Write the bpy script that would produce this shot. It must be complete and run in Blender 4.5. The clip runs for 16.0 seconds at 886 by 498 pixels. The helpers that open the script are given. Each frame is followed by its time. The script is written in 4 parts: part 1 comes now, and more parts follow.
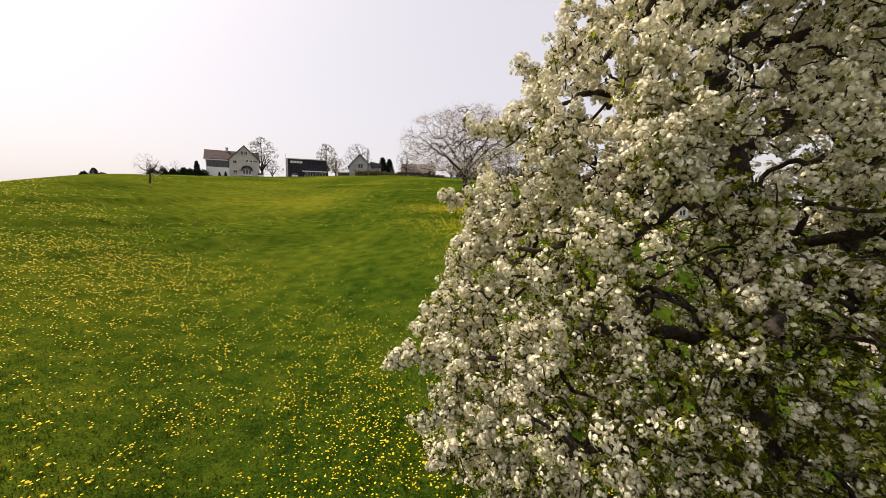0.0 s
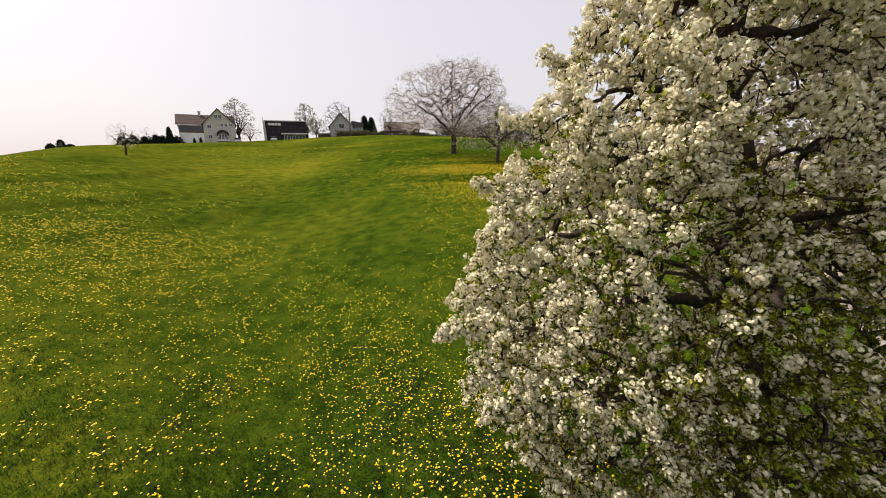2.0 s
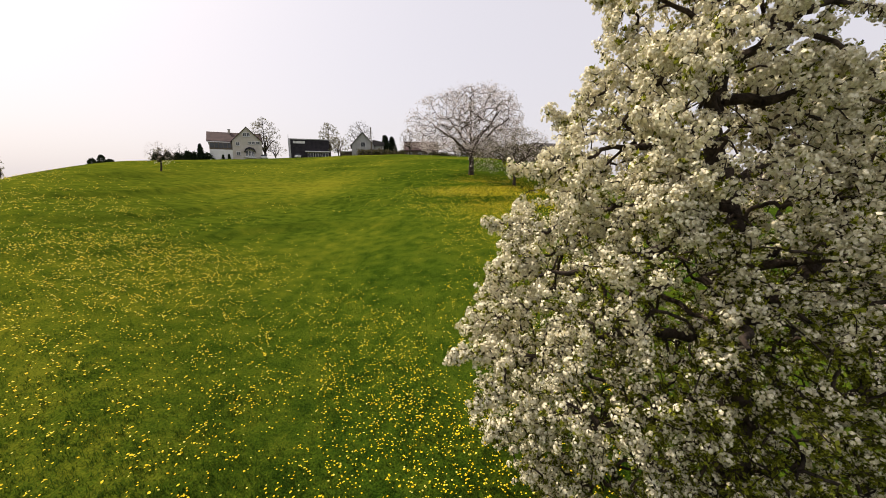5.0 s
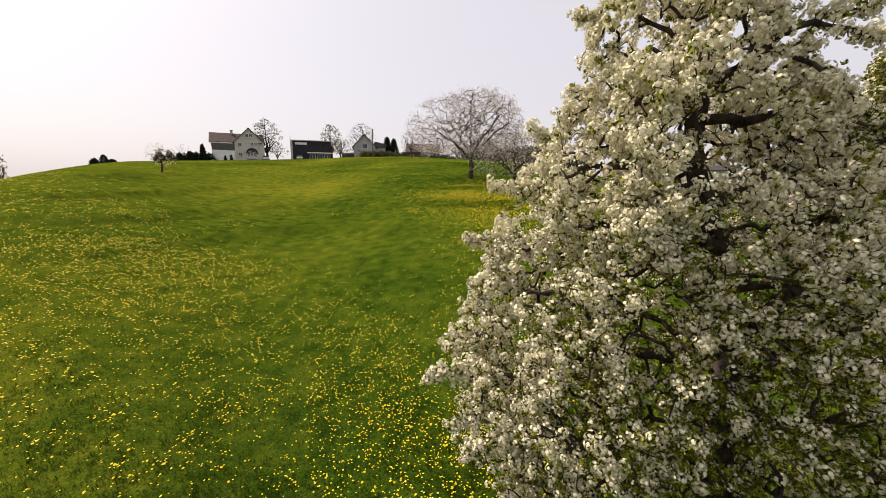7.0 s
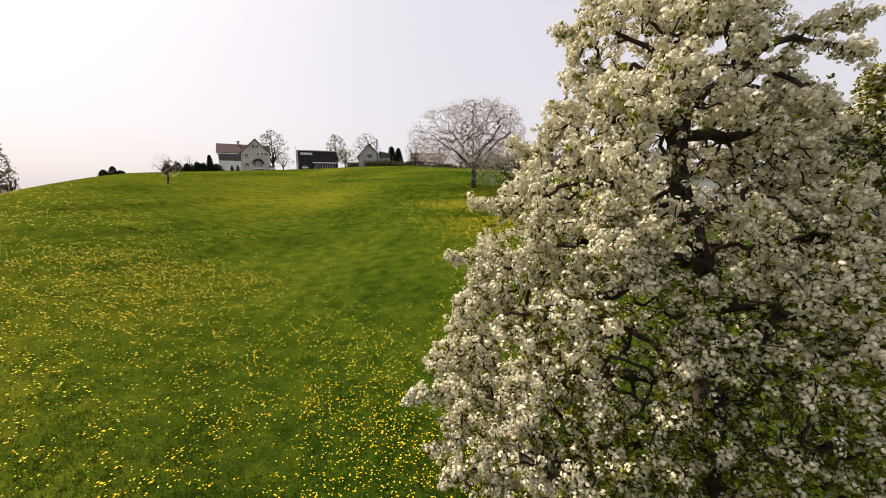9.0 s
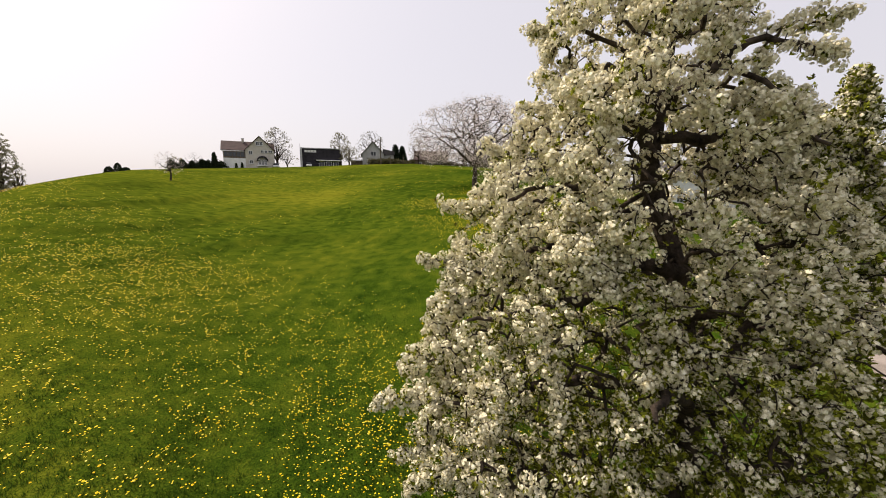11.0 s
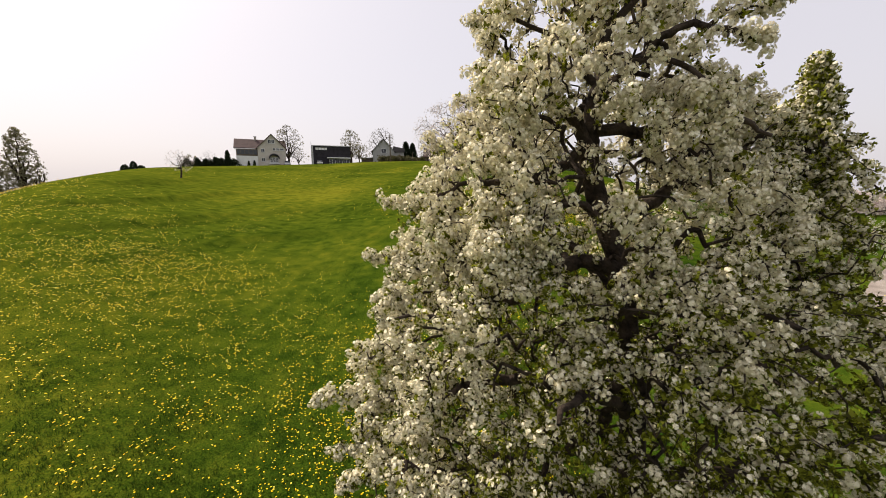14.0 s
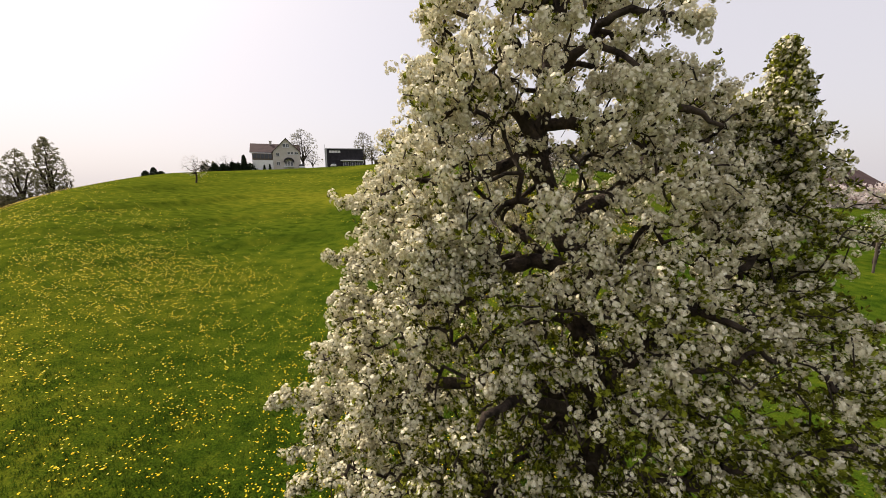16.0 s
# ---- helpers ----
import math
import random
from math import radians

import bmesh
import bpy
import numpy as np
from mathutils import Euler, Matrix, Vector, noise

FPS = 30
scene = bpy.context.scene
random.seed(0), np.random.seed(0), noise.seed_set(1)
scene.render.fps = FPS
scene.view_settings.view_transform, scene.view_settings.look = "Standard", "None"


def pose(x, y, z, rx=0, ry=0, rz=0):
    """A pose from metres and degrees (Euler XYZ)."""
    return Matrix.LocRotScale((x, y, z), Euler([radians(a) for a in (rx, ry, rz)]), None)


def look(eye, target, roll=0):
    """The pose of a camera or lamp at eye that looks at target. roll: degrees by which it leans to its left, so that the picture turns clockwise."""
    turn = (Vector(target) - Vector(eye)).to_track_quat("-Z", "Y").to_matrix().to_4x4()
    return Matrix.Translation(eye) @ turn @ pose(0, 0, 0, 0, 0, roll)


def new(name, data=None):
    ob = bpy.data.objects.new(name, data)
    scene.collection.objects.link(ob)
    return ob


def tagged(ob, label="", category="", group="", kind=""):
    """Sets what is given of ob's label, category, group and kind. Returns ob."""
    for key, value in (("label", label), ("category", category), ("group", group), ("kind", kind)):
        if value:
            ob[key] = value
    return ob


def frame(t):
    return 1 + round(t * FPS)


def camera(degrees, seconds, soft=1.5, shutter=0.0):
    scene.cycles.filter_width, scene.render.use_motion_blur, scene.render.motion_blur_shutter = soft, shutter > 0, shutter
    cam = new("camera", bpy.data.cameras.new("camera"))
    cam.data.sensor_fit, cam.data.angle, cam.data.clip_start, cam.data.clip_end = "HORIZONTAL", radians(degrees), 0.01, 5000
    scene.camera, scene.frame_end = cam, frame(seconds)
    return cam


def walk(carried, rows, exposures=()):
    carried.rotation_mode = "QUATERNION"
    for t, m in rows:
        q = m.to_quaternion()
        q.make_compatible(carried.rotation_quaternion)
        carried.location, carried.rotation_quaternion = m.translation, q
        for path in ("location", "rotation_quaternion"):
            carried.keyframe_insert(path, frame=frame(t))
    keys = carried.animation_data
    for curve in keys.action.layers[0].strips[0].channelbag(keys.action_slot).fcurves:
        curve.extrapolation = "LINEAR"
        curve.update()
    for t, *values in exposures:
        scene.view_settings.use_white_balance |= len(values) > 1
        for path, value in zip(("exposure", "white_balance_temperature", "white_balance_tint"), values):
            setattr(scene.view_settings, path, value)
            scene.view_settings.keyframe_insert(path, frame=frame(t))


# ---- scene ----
# ---- the camera and its flight ----
DEG = 99.82
PATH = [
    (0.0, -0.023, -0.099, 4.846, -0.60, -5.74, 0.63),
    (0.5, -0.189, -0.206, 4.940, -0.78, -7.98, -0.45),
    (1.0, -0.363, -0.300, 5.044, -1.20, -10.27, -1.46),
    (1.5, -0.494, -0.383, 5.112, -1.84, -11.32, -1.60),
    (2.0, -0.555, -0.428, 5.180, -2.49, -12.12, -1.68),
    (2.5, -0.626, -0.579, 5.236, -1.63, -11.54, -1.39),
    (3.0, -0.683, -0.736, 5.283, -0.90, -10.79, -1.07),
    (3.5, -0.656, -0.827, 5.324, -0.25, -10.32, -0.98),
    (4.0, -0.623, -0.872, 5.359, -0.07, -9.84, -0.83),
    (6.5, -0.327, -0.825, 5.573, -0.04, -9.23, -0.19),
    (7.0, -0.264, -0.797, 5.608, 0.19, -9.14, -0.12),
    (7.5, -0.197, -0.769, 5.649, 0.44, -9.10, -0.12),
    (8.0, -0.138, -0.743, 5.673, 0.64, -9.00, -0.13),
    (8.5, -0.057, -0.723, 5.697, 0.82, -8.47, -0.27),
    (9.0, 0.021, -0.703, 5.711, 1.01, -7.87, -0.45),
    (11.5, 0.518, -0.598, 5.778, 1.81, -8.41, -0.09),
    (12.0, 0.642, -0.584, 5.806, 1.95, -8.75, -0.20),
    (12.5, 0.768, -0.564, 5.820, 2.18, -8.96, -0.33),
    (13.0, 0.892, -0.551, 5.799, 2.50, -8.89, -0.32),
    (13.5, 1.019, -0.545, 5.756, 2.92, -8.65, -0.16),
    (14.0, 1.177, -0.521, 5.731, 3.54, -8.58, -0.19),
    (14.5, 1.354, -0.492, 5.712, 4.16, -8.41, -0.36),
    (15.0, 1.520, -0.446, 5.709, 4.67, -8.39, -0.68),
    (15.5, 1.673, -0.411, 5.701, 5.17, -8.39, -0.84),
    (16.0, 1.823, -0.392, 5.707, 5.88, -8.45, -1.07),
]


def aim(x, y, z, yaw, pitch, roll):
    a, p = radians(yaw), radians(pitch)
    return look((x, y, z), (x - math.sin(a) * math.cos(p), y + math.cos(a) * math.cos(p), z + math.sin(p)), roll)


cam = camera(DEG, 16.0, soft=0.75)
walk(cam, [(r[0], aim(*r[1:])) for r in PATH], [(0.0, 0.0, 6900, 14), (16.0, 0.0, 6900, 14)])

# ---- world, sun ----
SUN_AZ, SUN_EL = radians(-60), radians(49)          # azimuth from +y towards +x
world = bpy.data.worlds.new("sky")
scene.world = world
world.use_nodes = True
wn = world.node_tree.nodes
sky = wn.new("ShaderNodeTexSky")
sky.sky_type = "NISHITA"
sky.sun_disc = False
sky.sun_elevation, sky.sun_rotation = SUN_EL, SUN_AZ
sky.air_density, sky.dust_density, sky.ozone_density = 1.0, 5.0, 1.0
haze = wn.new("ShaderNodeMix")                      # spring haze all round
haze.data_type = "RGBA"
haze.inputs[0].default_value = 0.72
haze.inputs[7].default_value = (5.95, 5.95, 6.45, 1)
world.node_tree.links.new(sky.outputs[0], haze.inputs[6])
world.node_tree.links.new(haze.outputs[2], wn["Background"].inputs[0])
wn["Background"].inputs["Strength"].default_value = 0.15

sun_data = bpy.data.lights.new("sun", "SUN")
sun_data.energy, sun_data.angle, sun_data.color = 5.0, radians(0.6), (1.0, 0.93, 0.82)
sun = new("sun", sun_data)
sun_way = Vector((math.sin(SUN_AZ) * math.cos(SUN_EL), math.cos(SUN_AZ) * math.cos(SUN_EL), math.sin(SUN_EL)))
sun.matrix_world = look(sun_way * 60, (0, 0, 0))


# ---- materials ----
def material(name, rough=0.8):
    m = bpy.data.materials.new(name)
    m.use_nodes = True
    nodes, links = m.node_tree.nodes, m.node_tree.links
    b = nodes["Principled BSDF"]
    b.inputs["Roughness"].default_value = rough
    return m, nodes, links, b


def ramp(nodes, stops):
    r = nodes.new("ShaderNodeValToRGB")
    e = r.color_ramp.elements
    while len(e) < len(stops):
        e.new(0.5)
    for k, (p, c) in zip(e, stops):
        k.position, k.color = p, (*c, 1)
    return r


def rough_paint(name, dark, light, scale=3.0, rough=0.85, bump=0.3, fine=60.0, metal=0.0):
    """A surface with stains at one scale and grain at another."""
    m, n, l, b = material(name, rough)
    co = n.new("ShaderNodeTexCoord")
    big, small = n.new("ShaderNodeTexNoise"), n.new("ShaderNodeTexNoise")
    big.inputs["Scale"].default_value, small.inputs["Scale"].default_value = scale, fine
    big.inputs["Detail"].default_value = 6
    mix = n.new("ShaderNodeMath")
    mix.operation = "MULTIPLY_ADD"
    mix.inputs[1].default_value = 0.35
    l.new(co.outputs["Object"], big.inputs[0]), l.new(co.outputs["Object"], small.inputs[0])
    l.new(small.outputs[0], mix.inputs[0]), l.new(big.outputs[0], mix.inputs[2])
    r = ramp(n, [(0.45, dark), (0.85, light)])
    l.new(mix.outputs[0], r.inputs[0]), l.new(r.outputs[0], b.inputs["Base Color"])
    bp = n.new("ShaderNodeBump")
    bp.inputs["Strength"].default_value, bp.inputs["Distance"].default_value = bump, 0.02
    l.new(small.outputs[0], bp.inputs["Height"]), l.new(bp.outputs[0], b.inputs["Normal"])
    b.inputs["Metallic"].default_value = metal
    b.inputs["Specular IOR Level"].default_value = 0.5 if rough < 0.6 else 0.15
    return m


def leafy(name, stops, translucent=0.35, rough=0.6):
    """Leaves and petals: each loose piece has a tone of its own and lets light through."""
    m, n, l, b = material(name, rough)
    b.inputs["Specular IOR Level"].default_value = 0.12
    g = n.new("ShaderNodeNewGeometry")
    r = ramp(n, stops)
    l.new(g.outputs["Random Per Island"], r.inputs[0])
    l.new(r.outputs[0], b.inputs["Base Color"])
    t = n.new("ShaderNodeBsdfTranslucent")
    l.new(r.outputs[0], t.inputs[0])
    mx = n.new("ShaderNodeMixShader")
    mx.inputs[0].default_value = translucent
    l.new(b.outputs[0], mx.inputs[1]), l.new(t.outputs[0], mx.inputs[2])
    l.new(mx.outputs[0], n["Material Output"].inputs[0])
    return m


BARK = rough_paint("bark", (0.010, 0.007, 0.005), (0.075, 0.056, 0.042), 9, 0.9, 1.0, 38)
PETAL = leafy("white petals", [(0, (0.58, 0.51, 0.33)), (0.3, (0.80, 0.74, 0.52)), (1, (0.90, 0.86, 0.67))], 0.22)
PINK = leafy("pale pink petals", [(0, (0.60, 0.50, 0.47)), (1, (0.82, 0.76, 0.73))], 0.45)
SPRING = leafy("young leaves", [(0, (0.045, 0.046, 0.008)), (0.45, (0.115, 0.125, 0.012)), (0.70, (0.23, 0.25, 0.022)), (1, (0.45, 0.48, 0.06))], 0.45)
# lighter than the leaf itself: distance haze is put into this colour
DULL = leafy("greyish leaves paled for haze", [(0, (0.15, 0.14, 0.085)), (1, (0.32, 0.30, 0.18))], 0.4)
SHRUB = leafy("budding shrubs", [(0, (0.050, 0.045, 0.022)), (1, (0.14, 0.13, 0.06))], 0.3)
CONIFER = leafy("dark needles", [(0, (0.012, 0.022, 0.012)), (1, (0.035, 0.05, 0.022))], 0.1)


# ---- ground shape ----
# bearing from the flight (degrees from +y to +x), distance of the crest there, its rise as a slope from the eye
CREST = ((-180, 140, -0.07), (-120, 100, -0.09), (-80, 45, -0.13), (-66, 33, -0.12), (-60, 33, -0.07), (-55.5, 36, -0.022), (-52, 40, 0.010), (-48.7, 46, 0.028), (-45, 56, 0.044),
         (-41.5, 68, 0.055), (-36, 88, 0.0595), (-30, 108, 0.0635), (-22, 125, 0.068), (-14, 135, 0.0725), (-6, 130, 0.073), (1, 118, 0.067), (10, 108, 0.057),
         (18, 104, 0.044), (32, 110, -0.006), (45, 120, -0.022), (70, 140, -0.045), (120, 150, -0.06), (180, 140, -0.07))
EYE, FOOT = 5.6, -1.5
_fine = np.arange(-360, 361, 1.0)
_fold = (_fine + 180) % 360 - 180
_soft = np.exp(-0.5 * (np.arange(-6, 7) / 1.6) ** 2)
_soft /= _soft.sum()
_far = np.convolve(np.interp(_fold, [c[0] for c in CREST], [c[1] for c in CREST]), _soft, "same")
_rise = np.convolve(np.interp(_fold, [c[0] for c in CREST], [c[2] for c in CREST]), _soft, "same")


def waves(x, y, size, seed):
    """Smooth random relief between 0 and 1 on a lattice of that size."""
    u, v = np.asarray(x, float) / size, np.asarray(y, float) / size
    i, j = np.floor(u), np.floor(v)
    s, t = u - i, v - j
    s, t = s * s * (3 - 2 * s), t * t * (3 - 2 * t)

    def h(a, b):
        q = np.sin(a * 127.1 + b * 311.7 + seed * 74.7) * 43758.5453
        return q - np.floor(q)

    return (h(i, j) * (1 - s) + h(i + 1, j) * s) * (1 - t) + (h(i, j + 1) * (1 - s) + h(i + 1, j + 1) * s) * t


def ground(x, y):
    """Height of the meadow: a hillside that climbs to a crest ahead, lower to the sides, and a hazy plain beyond it."""
    x, y = np.asarray(x, float), np.asarray(y, float)
    a, r = np.degrees(np.arctan2(x, y)), np.sqrt(x * x + y * y + 4.0)
    d, k = np.interp(a, _fine, _far), np.interp(a, _fine, _rise)
    top = EYE + d * k
    s = r / d
    z = FOOT + (top - FOOT) * (1 - np.maximum(0, 1 - s) ** np.interp(a, [-20, 3, 14, 40], [1.5, 1.95, 1.95, 1.6]))
    f = np.clip((s - 1.15) / 1.6, 0, 1)
    z = z + (3.4 - z) * f * f * (3 - 2 * f)
    turn = z * 5.2 + 7 * waves(x, y, 22.0, 3) + 1.6 * waves(x, y, 5.0, 4)
    q = (turn / 6.2832) % 1.0
    steps = np.where(q < 0.12, q / 0.12, (1 - q) / 0.88) * 0.26 * np.clip((r - 15) / 10, 0, 1) * np.clip(2.2 * waves(x, y, 14.0, 5) - 0.5, 0, 1)     # trodden cattle paths along the slope
    bumps = steps + (waves(x, y, 9.0, 1) - 0.5) * 0.13 + (waves(x, y, 3.1, 2) - 0.5) * 0.10
    return z + bumps * np.clip(r / 12, 0, 1) * np.clip((d * 0.9 - r) / 14, 0.2, 1)


# ---- mesh helpers ----
def mesh_from(name, verts, faces, mat):
    """verts: (n, 3); faces: (m, k) of one size k, or a list of those."""
    me = bpy.data.meshes.new(name)
    groups = faces if isinstance(faces, list) else [faces]
    groups = [np.asarray(f, np.int32) for f in groups if len(f)]
    loops = np.concatenate([f.ravel() for f in groups])
    sizes = np.concatenate([np.full(len(f), f.shape[1], np.int32) for f in groups])
    me.vertices.add(len(verts))
    me.vertices.foreach_set("co", np.asarray(verts, np.float32).ravel())
    me.loops.add(len(loops))
    me.loops.foreach_set("vertex_index", loops)
    me.polygons.add(len(sizes))
    me.polygons.foreach_set("loop_start", np.concatenate([[0], np.cumsum(sizes)[:-1]]).astype(np.int32))
    me.polygons.foreach_set("loop_total", sizes)
    me.materials.append(mat)
    me.update(calc_edges=True)
    me.validate()
    return me


def smooth(me):
    me.polygons.foreach_set("use_smooth", np.ones(len(me.polygons), bool))
    return me


def part(name, data, mat, parent, label=""):
    """Links a bmesh or a mesh as one object under a thing or a part."""
    if isinstance(data, bmesh.types.BMesh):
        me = bpy.data.meshes.new(name)
        data.to_mesh(me)
        data.free()
        me.materials.append(mat)
    else:
        me = data
    ob = new(name, me)
    if parent:
        ob.parent = parent
    return tagged(ob, label) if label else ob


def thing(name, m, label, category, group="", kind=""):
    e = new(name)
    e.matrix_world = m
    return tagged(e, label, category, group, kind)


def box(bm, x0, y0, z0, x1, y1, z1, bevel=0.0):
    v = [bm.verts.new(c) for c in ((x0, y0, z0), (x1, y0, z0), (x1, y1, z0), (x0, y1, z0), (x0, y0, z1), (x1, y0, z1), (x1, y1, z1), (x0, y1, z1))]
    for f in ((3, 2, 1, 0), (4, 5, 6, 7), (0, 1, 5, 4), (1, 2, 6, 5), (2, 3, 7, 6), (3, 0, 4, 7)):
        bm.faces.new([v[i] for i in f])
    if bevel:
        bmesh.ops.bevel(bm, geom=list(bm.edges), offset=bevel, segments=1, affect="EDGES", clamp_overlap=True)
    return bm


def block(*a):
    return box(bmesh.new(), *a)


def prism(pts, y0, y1):
    """A solid with the outline pts in x and z, from y0 to y1."""
    bm = bmesh.new()
    a = [bm.verts.new((x, y0, z)) for x, z in pts]
    b = [bm.verts.new((x, y1, z)) for x, z in pts]
    bm.faces.new(a), bm.faces.new(b[::-1])
    for i in range(len(pts)):
        j = (i + 1) % len(pts)
        bm.faces.new((a[j], a[i], b[i], b[j]))
    bmesh.ops.recalc_face_normals(bm, faces=bm.faces)
    return bm


def tubes(paths, sides):
    """One mesh of tapered tubes; paths: list of (points, radii)."""
    verts, faces, n0 = [], [], 0
    ang = np.linspace(0, 2 * np.pi, sides, endpoint=False)
    for pts, rad in paths:
        pts = np.asarray(pts, float)
        tan = np.gradient(pts, axis=0)
        tan /= np.linalg.norm(tan, axis=1, keepdims=True) + 1e-9
        ref = np.where(np.abs(tan[:, 2:3]) > 0.9, [[1.0, 0, 0]], [[0, 0, 1.0]])
        u = np.cross(tan, ref)
        u /= np.linalg.norm(u, axis=1, keepdims=True) + 1e-9
        w = np.cross(tan, u)
        r = np.asarray(rad, float)[:, None, None]
        ring = pts[:, None] + r * (np.cos(ang)[None, :, None] * u[:, None] + np.sin(ang)[None, :, None] * w[:, None])
        k = len(pts)
        verts.append(ring.reshape(-1, 3))
        i = np.arange(k - 1)[:, None] * sides
        j = np.arange(sides)[None]
        a, b = i + j, i + (j + 1) % sides
        faces.append((np.stack([a, b, b + sides, a + sides], -1) + n0).reshape(-1, 4))
        n0 += k * sides
    return np.concatenate(verts), np.concatenate(faces)


def turns(rng, n, up=None, spread=0.6):
    """Random rotation matrices; with up, the local z leans towards up."""
    z = rng.normal(size=(n, 3))
    z /= np.linalg.norm(z, axis=1, keepdims=True)
    if up is not None:
        z = up + spread * z
        z /= np.linalg.norm(z, axis=1, keepdims=True) + 1e-9
    a = rng.normal(size=(n, 3))
    x = np.cross(a, z)
    x /= np.linalg.norm(x, axis=1, keepdims=True) + 1e-9
    return np.stack([x, np.cross(z, x), z], -1)


def scatter(shapes, pos, rot, size, rng, rounded=False):
    """Copies of small template shapes (verts, faces) joined into one mesh's arrays; rounded: also normals that point out of each copy's middle."""
    pick = rng.integers(len(shapes), size=len(pos))
    verts, faces, out, n0 = [], [], [], 0
    for s, (v, f) in enumerate(shapes):
        k = np.where(pick == s)[0]
        if not len(k):
            continue
        w = np.einsum("nij,vj->nvi", rot[k], v) * size[k][:, None, None] + pos[k][:, None]
        verts.append(w.reshape(-1, 3))
        faces.append((np.asarray(f)[None] + (np.arange(len(k)) * len(v))[:, None, None] + n0).reshape(-1, len(f[0])))
        if rounded:
            out.append(np.einsum("nij,vj->nvi", rot[k], v / (np.linalg.norm(v, axis=1, keepdims=True) + 1e-9)).reshape(-1, 3))
        n0 += len(k) * len(v)
    return (np.concatenate(verts), np.concatenate(faces)) + ((np.concatenate(out),) if rounded else ())


def flower_cluster(rng, flowers=9, radius=0.036, petal=0.0156):
    """A round bunch of five-petalled flowers, each petal a cupped triangle that meets its neighbours."""
    verts, faces = [], []
    for i in range(flowers):
        h = 1.0 - 1.55 * (i + 0.5) / flowers
        a = i * 2.39996 + rng.uniform(-0.35, 0.35)
        d = np.array([math.sqrt(1 - h * h) * math.cos(a), math.sqrt(1 - h * h) * math.sin(a), h])
        c = d * radius * rng.uniform(0.75, 1.12)
        m = turns(rng, 1, d[None], 0.22)[0]
        for k in range(5):
            a = k * 2 * np.pi / 5 + rng.uniform(-0.12, 0.12)
            e, s = np.array([np.cos(a), np.sin(a), 0.42]), np.array([-np.sin(a), np.cos(a), 0])
            q = np.array([-0.1 * e, e + s * 0.58, e - s * 0.58]) * petal * rng.uniform(0.85, 1.1)
            n = len(verts)
            verts.extend(c + q @ m.T)
            faces.append((n, n + 2, n + 1))
    return np.array(verts), np.array(faces)


def leaf_tuft(rng, leaves=5, length=0.04, width=0.018, spread=0.9):
    verts, faces = [], []
    for i in range(leaves):
        m = turns(rng, 1, np.array([[0, 0, 1.0]]), spread)[0]
        q = np.array([[0, 0, 0], [width * 0.5, 0.004, length * 0.5], [0, 0, length], [-width * 0.5, 0.004, length * 0.5]])
        n = len(verts)
        verts.extend(q @ m.T + rng.normal(size=3) * length * 0.25)
        faces.append((n, n + 1, n + 2, n + 3))
    return np.array(verts), np.array(faces)


def branch_out(rng, stems, goals, sag=0.12, lean=0.35, step=0.14, wob=0.03):
    """Grows a twig from the nearest wood to each goal in turn. stems: lists of (x, y, z, r). Returns paths [(points, parent node, first node)]."""
    pos, par = [], []
    for s in stems:
        for i, p in enumerate(s):
            pos.append(p[:3])
            par.append(-1)
    nodes = np.zeros((len(pos) + len(goals) * 14, 3))
    nodes[:len(pos)] = pos
    n, out = len(pos), []
    for g in goals:
        d = nodes[:n] - g
        dist = np.sqrt((d * d).sum(1))
        # prefers wood that is lower and nearer the axis than the goal
        cost = dist + lean * np.maximum(0, nodes[:n, 2] - g[2] - 0.25)
        k = int(np.argmin(cost))
        a, ln = nodes[k], dist[k]
        m = int(np.clip(ln / step, 2, 12))
        t = np.linspace(0, 1, m + 1)[:, None]
        line = a + (g - a) * t
        line[:, 2] += (sag * ln * 4 * t * (1 - t))[:, 0]
        line[1:-1] += rng.normal(size=(m - 1, 3)) * wob * ln ** 0.5
        ids = [k]
        for p in line[1:]:
            nodes[n] = p
            ids.append(n)
            par.append(ids[-2])
            n += 1
        out.append((line, ids))
    return nodes[:n], par, out


def wood_radii(n, par, out, tip, power):
    """Thickness of the twigs from how many ends each one carries."""
    load = np.zeros(n)
    for line, ids in out:
        load[ids[-1]] += 1
    for i in range(n - 1, -1, -1):
        if par[i] >= 0:
            load[par[i]] += load[i]
    return tip * np.maximum(load, 1) ** power


